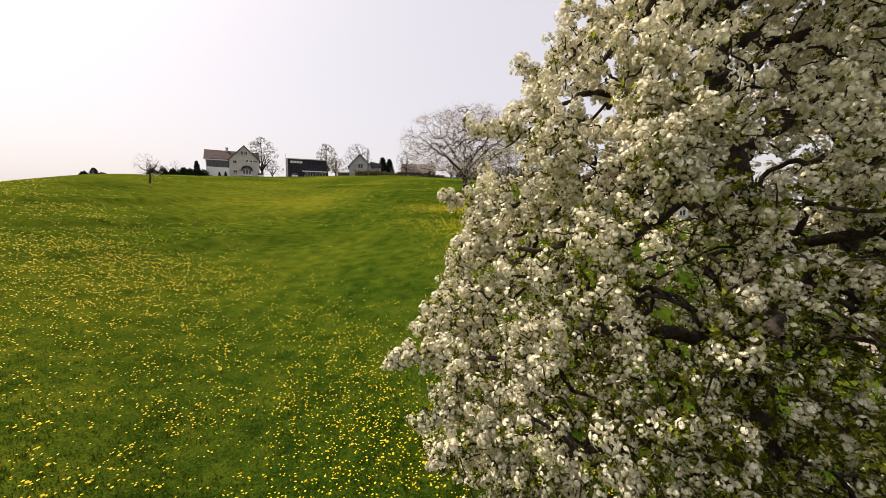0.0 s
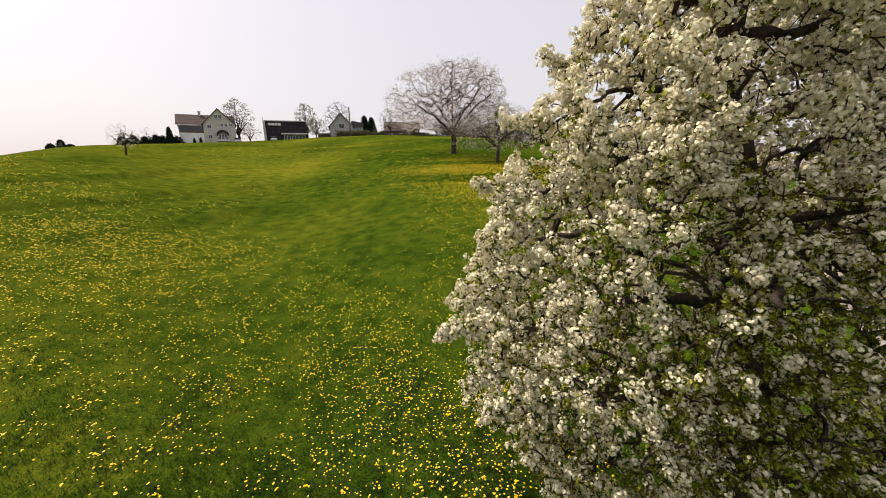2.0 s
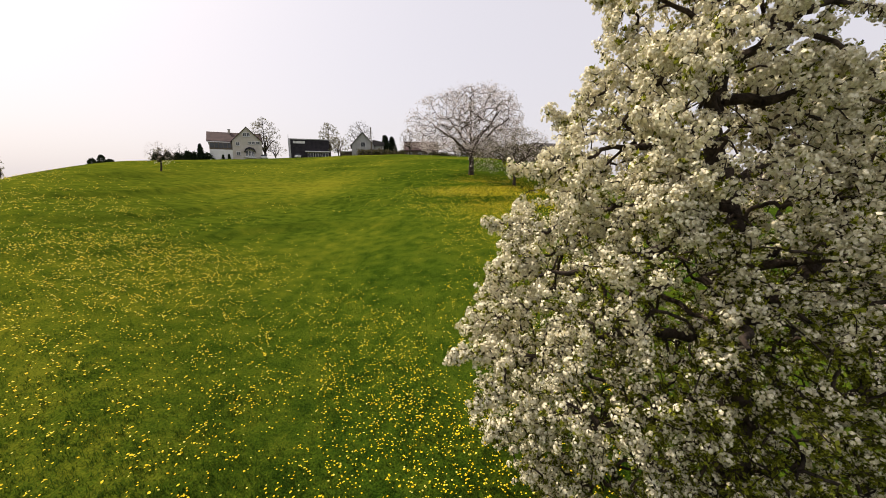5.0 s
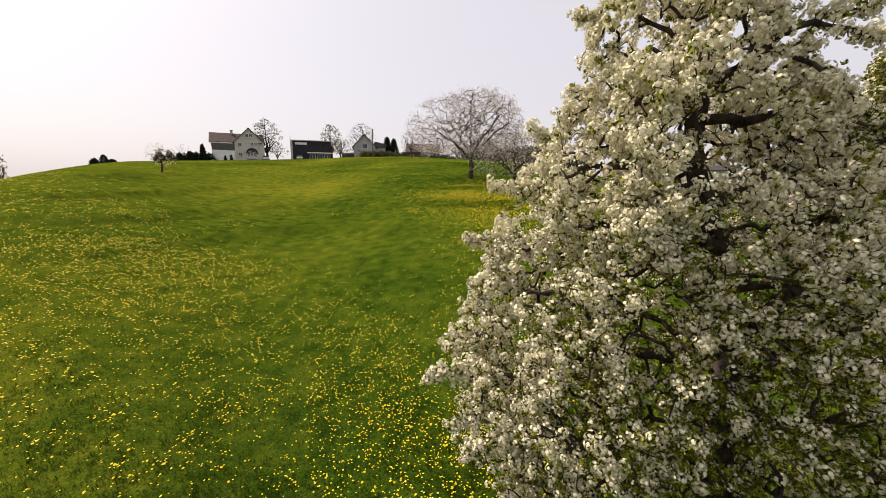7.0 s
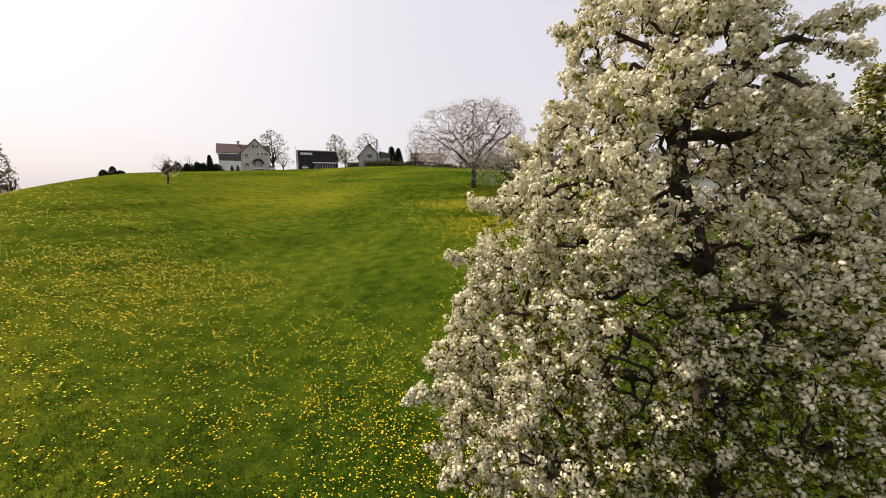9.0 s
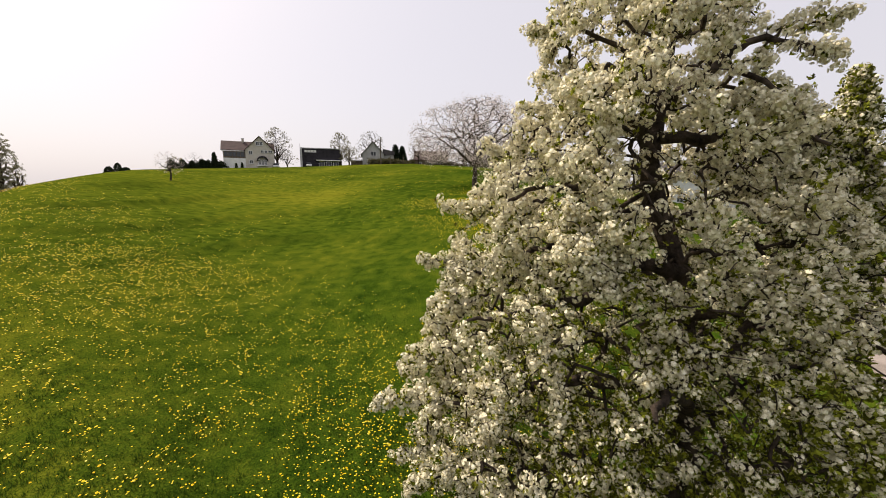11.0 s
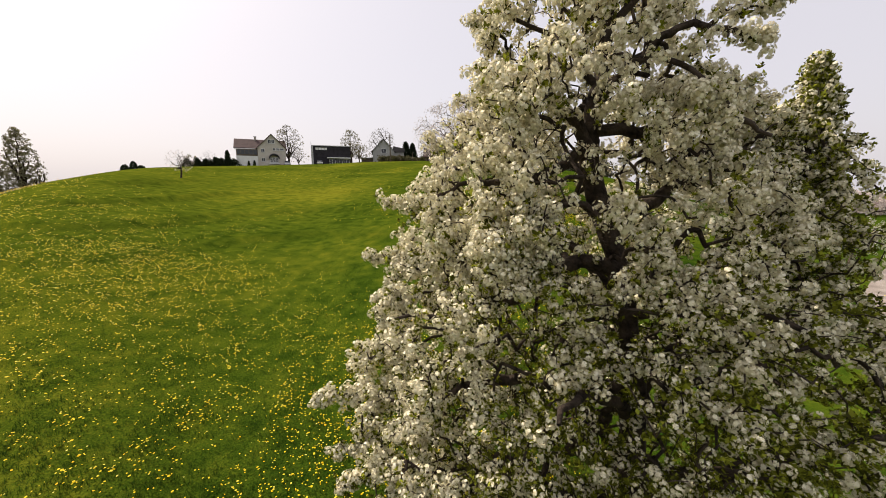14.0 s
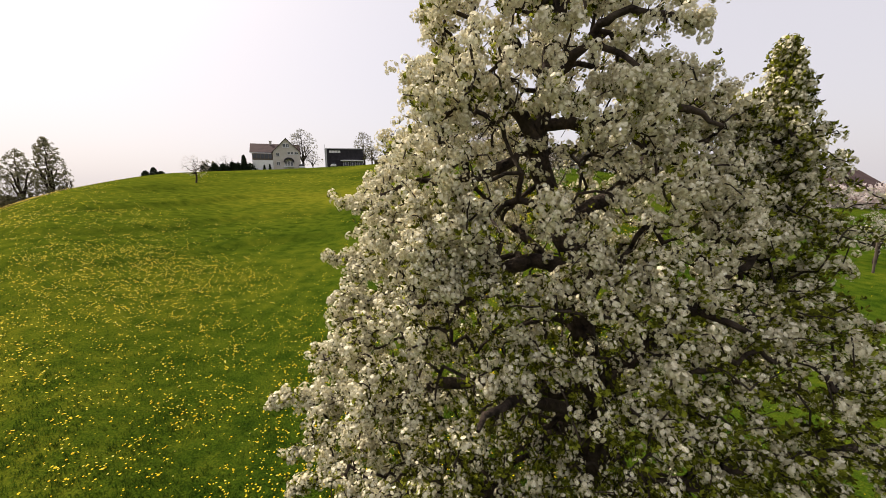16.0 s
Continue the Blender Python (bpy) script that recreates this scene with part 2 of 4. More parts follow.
def tree(name, base, stems, goals, label, category="tree", group="", bloom=None, leaf=None, per=5, leaves=4, seed=1, tip=0.004, power=0.42, sides=5, inner=0.0,
         sag=0.12, size=1.0, limb_min=0.02, up=0.5, reach=0.09, step=0.14, wob=0.03, flowers=8, bare=None):
    """A tree thing: trunk, limbs, twigs and crown. stems: paths (points, radii) of the trunk and main limbs, in metres from base."""
    rng = np.random.default_rng(seed)
    t = thing(name, pose(*base), label, category, group)
    for i, (p, r) in enumerate(stems):
        v, f = tubes([(p, r)], 10)
        part("trunk" if i == 0 else "limb", smooth(mesh_from("trunk", v, f, BARK)), BARK, t)
    nodes, par, out = branch_out(rng, [[(*q, 0) for q in p] for p, r in stems], goals, sag, step=step, wob=wob)
    rad = wood_radii(len(nodes), par, out, tip, power)
    paths = []
    for line, ids in out:
        r = rad[ids].copy()
        r[0] = min(r[0], r[1] * 1.15)
        paths.append((line, r))
    big = [p for p in paths if p[1][1] > limb_min]
    thin = [p for p in paths if p[1][1] <= limb_min]
    for p in big[:60]:
        v, f = tubes([p], 7)
        part("bough", smooth(mesh_from("bough", v, f, BARK)), BARK, t)
    v, f = tubes(thin + big[60:], 4)
    tagged(part("branchwork", smooth(mesh_from("branchwork", v, f, BARK)), BARK, t), kind="stuff")
    ends = np.concatenate([line[1:] for line, ids in out])
    slim = np.concatenate([rad[ids[1:]] for line, ids in out]) < tip * 3.2
    ends = ends[slim]
    centre = goals.mean(0)
    # the third set is filler, added to block light and darken the crown's gaps
    for nm, mat, count, shapes, scale in (
            ("blossom", bloom, per, [flower_cluster(rng, flowers) for _ in range(6)], size),
            ("foliage", leaf, leaves, [leaf_tuft(rng) for _ in range(6)], size),
            ("gap_fill_foliage", leaf, inner, [leaf_tuft(rng, 7, 0.043, 0.026, 1.2) for _ in range(6)], size)):
        if mat is None or count <= 0:
            continue
        k = rng.choice(len(ends), int(len(ends) * count), replace=True)
        if bare is not None:            # where blossom gives way to leaves
            odds = bare(ends[k])
            k = k[rng.uniform(0, 1, len(k)) < (1 - odds if nm == "blossom" else 0.13 + odds)]
        pos = ends[k] + rng.normal(size=(len(k), 3)) * reach
        away = pos - centre
        away /= np.linalg.norm(away, axis=1, keepdims=True) + 1e-9
        v, f, *out = scatter(shapes, pos, turns(rng, len(k), away * 0.6 + [0, 0, up], 0.5), scale * rng.uniform(0.7, 1.3, len(k)), rng, nm == "blossom")
        me = mesh_from(nm, v, f, mat)
        if out:
            smooth(me).normals_split_custom_set_from_vertices(out[0])
        tagged(part(nm, me, mat, t), kind="stuff")
    return t


def bent(a, b, n=8, r0=0.1, r1=0.03, sag=0.0, wob=0.05, seed=0):
    """A limb from a to b with a bow and some wobble."""
    rng = np.random.default_rng(seed)
    t = np.linspace(0, 1, n)[:, None]
    p = np.array(a) + (np.array(b) - np.array(a)) * t
    p[:, 2] += (sag * 4 * t * (1 - t))[:, 0]
    p[1:-1] += rng.normal(size=(n - 2, 3)) * wob
    return p, np.linspace(r0, r1, n)


def crown_goals(rng, n, centre, low, high, radius, shell=0.5, lumps=1.6, keep=0.45):
    """Points of a crown: radius(s, angle) for s from 0 (low) to 1 (high), thicker towards the outside and gathered in lumps."""
    got = []
    while len(got) < n:
        s, a = rng.uniform(0, 1), rng.uniform(0, 2 * np.pi)
        q = rng.uniform(0, 1) ** shell
        r = radius(s, a) * q
        p = (centre[0] + r * math.cos(a), centre[1] + r * math.sin(a), low + (high - low) * s)
        if rng.uniform() * radius(0.3, 0) > radius(s, a) ** 1.0:
            continue
        if noise.noise(Vector(p) * lumps) + 0.5 < keep * rng.uniform(0.6, 1.4):
            continue
        got.append(p)
    g = np.array(got)
    axis = np.array([centre[0], centre[1]])
    order = np.argsort(np.hypot(*(g[:, :2] - axis).T) + 0.3 * np.abs(g[:, 2] - g[:, 2].mean()))
    return g[order]


# ---- meadow ----
def stretched(low, high, step, far, grow=1.16):
    """An axis with even steps from low to high and growing ones beyond, out to far."""
    out, d = [0.0], step
    while out[-1] < far:
        d *= grow
        out.append(out[-1] + d)
    out = np.array(out[1:])
    return np.concatenate([low - out[::-1], np.arange(low, high, step), high + out])


def meadow_material():
    m, n, l, b = material("meadow grass", 0.9)
    co = n.new("ShaderNodeTexCoord")
    tones = []
    for sc, det in ((0.07, 3), (1.5, 9), (22.0, 10)):
        t = n.new("ShaderNodeTexNoise")
        t.inputs["Scale"].default_value, t.inputs["Detail"].default_value = sc, det
        l.new(co.outputs["Object"], t.inputs[0])
        tones.append(t)
    a = n.new("ShaderNodeMath")
    a.operation = "ADD"
    l.new(tones[0].outputs[0], a.inputs[0]), l.new(tones[1].outputs[0], a.inputs[1])
    c = n.new("ShaderNodeMath")
    c.operation = "MULTIPLY_ADD"
    c.inputs[1].default_value = 0.9
    l.new(tones[2].outputs[0], c.inputs[0]), l.new(a.outputs[0], c.inputs[2])
    d = n.new("ShaderNodeMath")
    d.operation = "MULTIPLY"
    d.inputs[1].default_value = 0.34
    l.new(c.outputs[0], d.inputs[0])
    lush = ramp(n, [(0.39, (0.014, 0.037, 0.0035)), (0.49, (0.043, 0.075, 0.006)), (0.61, (0.098, 0.120, 0.010))])
    dry = ramp(n, [(0.39, (0.032, 0.050, 0.0045)), (0.49, (0.070, 0.093, 0.008)), (0.61, (0.150, 0.152, 0.013))])
    l.new(d.outputs[0], lush.inputs[0]), l.new(d.outputs[0], dry.inputs[0])
    # drier, yellower sward towards the bank and the crest
    sep = n.new("ShaderNodeSeparateXYZ")
    l.new(co.outputs["Object"], sep.inputs[0])
    west, up, both, patch = (n.new("ShaderNodeMath") for _ in range(4))
    west.operation, up.operation, both.operation, patch.operation = "MULTIPLY_ADD", "MULTIPLY_ADD", "ADD", "MULTIPLY_ADD"
    west.inputs[1].default_value, west.inputs[2].default_value = -0.032, -0.46
    up.inputs[1].default_value, up.inputs[2].default_value = 0.0065, 0.0
    patch.inputs[1].default_value = 1.0
    l.new(sep.outputs["X"], west.inputs[0]), l.new(sep.outputs["Y"], up.inputs[0])
    l.new(west.outputs[0], both.inputs[0]), l.new(up.outputs[0], both.inputs[1])
    l.new(tones[0].outputs[0], patch.inputs[0]), l.new(both.outputs[0], patch.inputs[2])
    r = n.new("ShaderNodeMix")
    r.data_type, r.clamp_factor = "RGBA", True
    l.new(patch.outputs[0], r.inputs[0]), l.new(lush.outputs[0], r.inputs[6]), l.new(dry.outputs[0], r.inputs[7])
    l.new(r.outputs[2], b.inputs["Base Color"])
    bp = n.new("ShaderNodeBump")
    bp.inputs["Strength"].default_value, bp.inputs["Distance"].default_value = 1.0, 0.05
    l.new(tones[2].outputs[0], bp.inputs["Height"]), l.new(bp.outputs[0], b.inputs["Normal"])
    b.inputs["Specular IOR Level"].default_value = 0.0
    return m


MEADOW = meadow_material()


def make_ground():
    u, w = stretched(-62, 34, 0.42, 2500), stretched(-6, 92, 0.42, 2500)
    x, y = np.meshgrid(u, w)
    z = ground(x, y)
    v = np.stack([x, y, z], -1).reshape(-1, 3)
    k = len(u)
    i, j = np.meshgrid(np.arange(k - 1), np.arange(len(w) - 1))
    a = (j * k + i).ravel()
    f = np.stack([a, a + 1, a + k + 1, a + k], -1)
    g = new("ground", smooth(mesh_from("ground", v, f, MEADOW)))
    tagged(g, "rolling spring meadow of fresh green grass", "meadow", kind="structure")


make_ground()


def on_ground(x, y, lift=0.0):
    return float(ground(x, y)) + lift


# ---- the blossoming pear tree ----
PX, PY = 3.0, 3.2
PZ = on_ground(PX, PY) - 0.05
# height, left and right edge, front and back of the crown, in metres of the place
CROWN = np.array([(0.3, 1.9, 4.2, 2.3, 4.4), (1.1, 0.9, 5.2, 1.8, 5.0), (2.0, 0.1, 5.55, 1.6, 5.3), (2.9, -0.2, 5.6, 1.6, 5.3), (3.5, -0.35, 5.65, 1.6, 5.3), (4.1, -0.05, 5.6, 1.65, 5.2),
                  (4.6, 0.15, 5.5, 1.75, 5.2), (5.1, 0.33, 5.2, 1.95, 5.1), (5.7, 0.64, 4.55, 2.1, 4.9), (6.3, 0.95, 4.0, 2.25, 4.7), (6.8, 1.2, 3.64, 2.35, 4.5), (7.4, 1.3, 3.36, 2.45, 4.4),
                  (8.2, 1.5, 3.2, 2.7, 4.1), (8.9, 2.0, 2.95, 3.0, 3.7)])


def pear_tree():
    rng = np.random.default_rng(7)
    base = np.array((PX, PY, PZ))
    ways = [
        # the leaning stem
        ([(3.05, 3.2, -1.4), (3.02, 3.2, 0.6), (2.98, 3.2, 2.4), (2.92, 3.2, 3.7), (2.82, 3.22, 4.6), (2.58, 3.25, 5.4), (2.38, 3.25, 5.95), (2.33, 3.25, 6.2), (2.40, 3.26, 6.5), (2.44, 3.26, 6.9), (2.50, 3.3, 7.4), (2.45, 3.3, 8.3), (2.5, 3.3, 9.0)],
         (0.26, 0.20, 0.16, 0.13, 0.115, 0.10, 0.095, 0.10, 0.08, 0.062, 0.045, 0.03, 0.01)),
        # a bough that leans out over the flight
        ([(2.42, 3.2, 6.6), (2.52, 3.0, 6.75), (2.70, 2.8, 6.9), (2.85, 2.72, 7.02), (3.05, 2.65, 7.0), (3.32, 2.5, 6.82)], (0.075, 0.06, 0.05, 0.04, 0.03, 0.015)),
        ([(2.72, 2.8, 6.85), (2.90, 2.6, 6.62), (3.06, 2.5, 6.48), (3.1, 2.4, 6.25)], (0.03, 0.025, 0.018, 0.01)),
        # boughs on the far side of the hollow
        ([(2.40, 3.2, 6.3), (2.92, 3.1, 6.28), (3.25, 3.0, 6.40), (3.52, 2.95, 6.36), (3.75, 2.9, 6.2)], (0.08, 0.06, 0.05, 0.035, 0.02)),
        ([(2.58, 3.25, 5.42), (3.08, 3.3, 5.66), (3.30, 3.3, 5.9), (3.52, 3.4, 6.15), (3.85, 3.6, 6.15)], (0.10, 0.08, 0.065, 0.05, 0.025)),
        ([(2.36, 3.2, 6.1), (2.14, 3.12, 6.48), (1.88, 3.05, 6.56), (1.58, 3.0, 6.48), (1.36, 2.98, 6.17), (1.16, 2.95, 5.92)], (0.09, 0.07, 0.06, 0.045, 0.03, 0.016)),
        ([(2.35, 3.22, 6.15), (2.0, 3.15, 5.93), (1.62, 3.1, 5.83), (1.26, 3.05, 5.85), (0.9, 3.0, 5.7)], (0.085, 0.065, 0.05, 0.035, 0.018)),
        ([(2.72, 3.2, 4.95), (2.3, 3.15, 5.12), (1.95, 3.1, 4.92), (1.70, 3.05, 4.68), (1.40, 3.0, 4.72), (1.0, 3.0, 4.55), (0.5, 3.0, 4.5)], (0.11, 0.095, 0.085, 0.075, 0.055, 0.04, 0.018)),
        ([(2.9, 3.2, 3.72), (2.4, 3.15, 3.78), (1.95, 3.12, 3.8), (1.5, 3.1, 3.85), (1.2, 3.08, 3.78), (0.7, 3.1, 3.5), (0.2, 3.15, 3.6)], (0.12, 0.10, 0.085, 0.075, 0.06, 0.04, 0.018)),
        # the second leader and its bough
        ([(2.95, 3.25, 3.6), (3.66, 3.4, 4.42), (4.35, 3.55, 4.9), (4.72, 3.68, 5.15), (4.76, 3.72, 5.9), (4.72, 3.75, 6.5), (4.74, 3.78, 7.0)], (0.13, 0.11, 0.10, 0.08, 0.05, 0.03, 0.008)),
        ([(3.0, 3.2, 2.6), (3.9, 2.9, 3.1), (4.7, 2.8, 3.5), (5.5, 2.9, 3.5)], (0.11, 0.08, 0.05, 0.02)),
        ([(3.0, 3.2, 2.4), (2.2, 2.8, 2.9), (1.5, 2.7, 3.0), (0.9, 2.7, 2.9)], (0.10, 0.08, 0.05, 0.02)),
        ([(2.9, 3.15, 3.4), (2.5, 2.6, 3.9), (2.05, 2.1, 4.3), (1.8, 1.8, 4.2)], (0.09, 0.07, 0.05, 0.02)),
        ([(2.8, 3.2, 4.5), (3.3, 2.6, 4.8), (3.7, 2.2, 4.7)], (0.08, 0.05, 0.02)),
        ([(2.8, 3.3, 4.6), (2.3, 4.1, 5.3), (1.6, 4.5, 5.5)], (0.09, 0.06, 0.02)),
        ([(2.8, 3.3, 4.4), (3.4, 4.2, 5.0), (3.9, 4.7, 5.1)], (0.09, 0.06, 0.02)),
        ([(2.42, 3.26, 6.7), (2.0, 3.2, 7.2), (1.4, 3.2, 7.35)], (0.05, 0.035, 0.015)),
        ([(2.47, 3.3, 7.2), (2.9, 3.1, 7.7), (3.4, 3.0, 7.8)], (0.05, 0.03, 0.012)),
    ]
    limbs = []
    for i, (p, r) in enumerate(ways):
        p = np.array(p)
        t, u = np.arange(len(p)), np.linspace(0, len(p) - 1, 3 * len(p) - 2)
        fine = np.stack([np.interp(u, t, p[:, k]) for k in range(3)], 1)
        for _ in range(2):
            fine[1:-1] = (fine[:-2] + 2 * fine[1:-1] + fine[2:]) / 4
        fine[1:-1] += rng.normal(size=(len(fine) - 2, 3)) * 0.018
        thick = np.interp(u, t, r) * rng.uniform(0.88, 1.14, len(u)) * (1.0 if i == 0 else 0.76)
        limbs.append((fine - base, thick))

    def edges(z):
        return [np.interp(z, CROWN[:, 0], CROWN[:, k]) for k in (1, 2, 3, 4)]

    def crown(n, shell, keep, low, high, size=1.0):
        got = []
        while len(got) < n:
            z = rng.uniform(low, high)
            x0, x1, y0, y1 = edges(z)
            if rng.uniform() * 6.2 > x1 - x0:
                continue
            a, q = rng.uniform(0, 2 * np.pi), rng.uniform(0, 1) ** shell * size
            c, s = math.cos(a), math.sin(a)
            e = (abs(c) ** 2.1 + abs(s) ** 2.1) ** (-1 / 2.1) * q * (1 + 0.10 * noise.noise(Vector((2 * c, 2 * s, 1.1 * z))))
            xc = (x0 + x1) / 2
            rx, ry = (x1 - x0) / 2, (3.45 - y0 if s < 0 else y1 - 3.45)
            p = (xc + rx * e * c, 3.45 + ry * e * s + 0.4 * max(c, 0) + (0.4 * max(-c, 0) if z < 5.2 else 0), z)
            if noise.noise(Vector(p) * 2.1) + 0.5 < keep * rng.uniform(0.6, 1.4):
                continue
            got.append(p)
        return np.array(got)

    core = crown(1300, 0.8, 0.25, 0.6, 8.6, 0.8)
    shell = crown(6300, 0.30, 0.44, 0.3, 8.9)
    front = crown(2600, 0.16, 0.42, 1.4, 7.6)
    front = front[(front[:, 1] < 3.0) | (front[:, 0] < 1.6)]
    g = np.concatenate([core, shell, front])
    # a clump in front, and the hollow round the fork that opens to the later part of the flight
    q = rng.uniform(0, 1, (420, 3))
    clump = np.stack([1.25 + 0.6 * q[:, 0], 2.15 + 0.6 * q[:, 1], 4.9 + 1.9 * q[:, 2]], 1)
    g = np.concatenate([g, np.array([p for p in clump if noise.noise(Vector(p) * 2.6) > -0.12])])
    q = rng.uniform(0, 1, (520, 3))
    apron = np.stack([1.9 + 1.7 * q[:, 0], 2.0 + 0.8 * q[:, 1], 2.2 + 3.0 * q[:, 2]], 1)
    g = np.concatenate([g, np.array([p for p in apron if noise.noise(Vector(p) * 2.4) > -0.1])])
    line = np.interp(g[:, 1], [1.5, 3.3], [1.78, 2.40])
    hollow = ((g[:, 0] - line + 0.12) / 0.34) ** 2 + ((g[:, 2] - 6.0) / 0.62) ** 2 < 1
    stem = (np.abs(g[:, 0] - line) < 0.16) & (np.abs(g[:, 2] - 5.95) < 0.85)
    g = g[~((hollow | stem) & (g[:, 1] < 3.35) & (rng.uniform(0, 1, len(g)) < 0.78))]
    # the shoulder between the stem and the second leader
    q = rng.uniform(0, 1, (520, 3))
    shoulder = np.stack([3.45 + 0.9 * q[:, 0], 3.35 + 0.95 * q[:, 1], 5.7 + 1.45 * q[:, 2]], 1)
    shoulder = shoulder[shoulder[:, 2] < 7.12 - 0.62 * (shoulder[:, 0] - 3.45)]
    g = np.concatenate([g, np.array([p for p in shoulder if noise.noise(Vector(p) * 2.1) > -0.2])])
    # the outer flank below the leader
    q = rng.uniform(0, 1, (300, 3))
    flank = np.stack([4.7 + 0.95 * q[:, 0], 3.4 + 1.0 * q[:, 1], 3.9 + 1.4 * q[:, 2]], 1)
    g = np.concatenate([g, flank[flank[:, 0] < 5.65 - 0.35 * (flank[:, 2] - 3.9)]])
    # the slender second leader
    k = rng.uniform(0, 1, 760) ** 1.3
    w = np.interp(k, [0, 0.5, 1], [0.38, 0.17, 0.010])
    lead = np.stack([4.80 - 0.04 * k + rng.normal(size=760) * w, 3.74 + rng.normal(size=760) * w, 5.2 + 1.85 * k], 1)
    k = rng.uniform(0, 1, 120)
    side = np.stack([4.36 + 0.05 * k + rng.normal(size=120) * 0.1 * (1.1 - k), 3.7 + rng.normal(size=120) * 0.1, 5.6 + 1.0 * k], 1)
    # sprays that stand out of the crown
    sprays = []
    for tip, root, n in (((-0.5, 3.2, 3.5), (0.5, 3.2, 3.55), 70), ((-0.06, 2.75, 2.8), (0.6, 2.8, 3.15), 46), ((0.03, 3.8, 5.0), (0.8, 3.6, 4.95), 40), ((0.25, 3.6, 5.62), (0.9, 3.4, 5.6), 22),
                         ((1.03, 3.4, 6.72), (1.5, 3.4, 6.5), 14), ((1.22, 3.7, 7.5), (1.7, 3.6, 7.3), 24), ((1.24, 3.3, 6.9), (1.7, 3.3, 6.8), 10), ((0.72, 3.8, 6.3), (1.2, 3.7, 6.1), 18),
                         ((-0.25, 3.0, 3.0), (0.4, 3.0, 3.2), 24), ((3.35, 2.5, 6.8), (2.9, 2.7, 7.0), 16), ((3.1, 2.4, 6.25), (2.8, 2.65, 6.7), 14), ((5.12, 3.75, 6.0), (4.8, 3.75, 5.7), 14),
                         ((5.85, 3.6, 4.3), (5.2, 3.5, 4.2), 26), ((3.78, 2.9, 7.3), (3.2, 3.0, 7.2), 18)):
        for q in rng.uniform(0, 1, n):
            sprays.append(np.array(root) + (np.array(tip) - root) * q + rng.normal(size=3) * 0.085 * (1.15 - q))
    g = np.concatenate([g, lead, side, np.array(sprays)]) - base
    order = np.argsort(np.hypot(g[:, 0] + 0.4, g[:, 1]) + 0.2 * np.abs(g[:, 2] - 5.5) + 0.5 * (np.arange(len(g)) > len(g) - 1100))
    g = g[order]

    def bare(p):
        x, z = p[:, 0] + PX, p[:, 2] + PZ
        low = np.clip((5.6 - z) / 2.0, 0, 1) * np.clip((x - 0.2) / 1.8, 0.28, 1)
        leader = np.clip((x - 4.0) / 0.6, 0, 1) * np.clip((z - 4.2) / 1.2, 0, 1)
        return np.clip(0.03 + 0.64 * low + 0.48 * leader, 0, 0.82)

    return tree("pear_tree", (PX, PY, PZ), limbs, g, "old pear tree covered in white blossom with young green leaves", bloom=PETAL, leaf=SPRING,
                per=1.62, leaves=1.1, inner=1.9, seed=3, tip=0.0046, power=0.32, sag=0.08, size=1.0, reach=0.034, flowers=9, step=0.12, bare=bare)


pear_tree()


# ---- orchard trees on the slope ----
def orchard_tree(x, y, height, width, fork, seed, label, bloom=PINK, leaf=DULL, per=1.0, leaves=1.0, n=420, size=2.0, name="apple_tree", group="orchard trees", low=0.25, stout=1.0):
    rng = np.random.default_rng(seed)
    limbs = [bent((0, 0, -0.2), (0.1, 0, fork), 6, height * 0.033, height * 0.026, 0, 0.02, seed)]
    for i in range(5):
        a = i * 2 * math.pi / 5 + rng.uniform(-0.4, 0.4)
        limbs.append(bent((0, 0, fork - 0.1), (math.cos(a) * width * 0.33, math.sin(a) * width * 0.33, fork + (height - fork) * rng.uniform(0.35, 0.65)), 7, height * 0.018, height * 0.007, 0.1 * height * 0.3, 0.08, seed + i))
    limbs.append(bent((0, 0, fork - 0.1), (0, 0, height * 0.75), 7, height * 0.018, height * 0.006, 0, 0.15, seed + 9))

    def radius(s, a):
        return width / 2 * math.sqrt(max(0.02, 1 - abs(2 * s - 0.75) ** 2.2 / 1.25 ** 2.2)) * (1 + 0.15 * math.sin(3 * a + seed))

    g = crown_goals(rng, n, (0, 0), height * low, height, radius, 0.5, 3.0 / width * 2, 0.35)
    return tree(name, (x, y, on_ground(x, y)), limbs, g, label, group=group, bloom=bloom, leaf=leaf, per=per, leaves=leaves, seed=seed, tip=0.0009 * height * stout, power=0.40,
                sag=0.015, size=size, reach=0.018 * width, step=0.05 * height, wob=0.0035 * height, flowers=3, limb_min=0.05)


orchard_tree(2.6, 40.0, 9.0, 12.0, 2.2, 11, "large old apple tree coming into pale pink blossom on the slope", n=2800, per=2.2, leaves=0.5, size=1.75, low=0.27)
orchard_tree(6.1, 34.0, 5.0, 8.2, 1.5, 12, "low spreading apple tree with sparse new leaves on the slope", n=1100, per=0.9, leaves=1.4, size=1.5)
orchard_tree(-30.3, 39.6, 3.1, 2.9, 1.1, 13, "small pruned fruit tree with white buds near the hill crest", n=260, per=0.7, leaves=0.1, bloom=PINK, size=1.1)
orchard_tree(-8.4, 94.0, 6.2, 6.0, 1.6, 14, "gnarled fruit tree in the hilltop orchard", n=320, per=0.8, leaves=0.8, size=2.4, stout=2.2)
orchard_tree(-2.6, 92.0, 4.8, 6.5, 1.0, 15, "blossoming fruit tree in the hilltop orchard", n=240, per=1.8, leaves=0.4, size=2.6, stout=1.8)
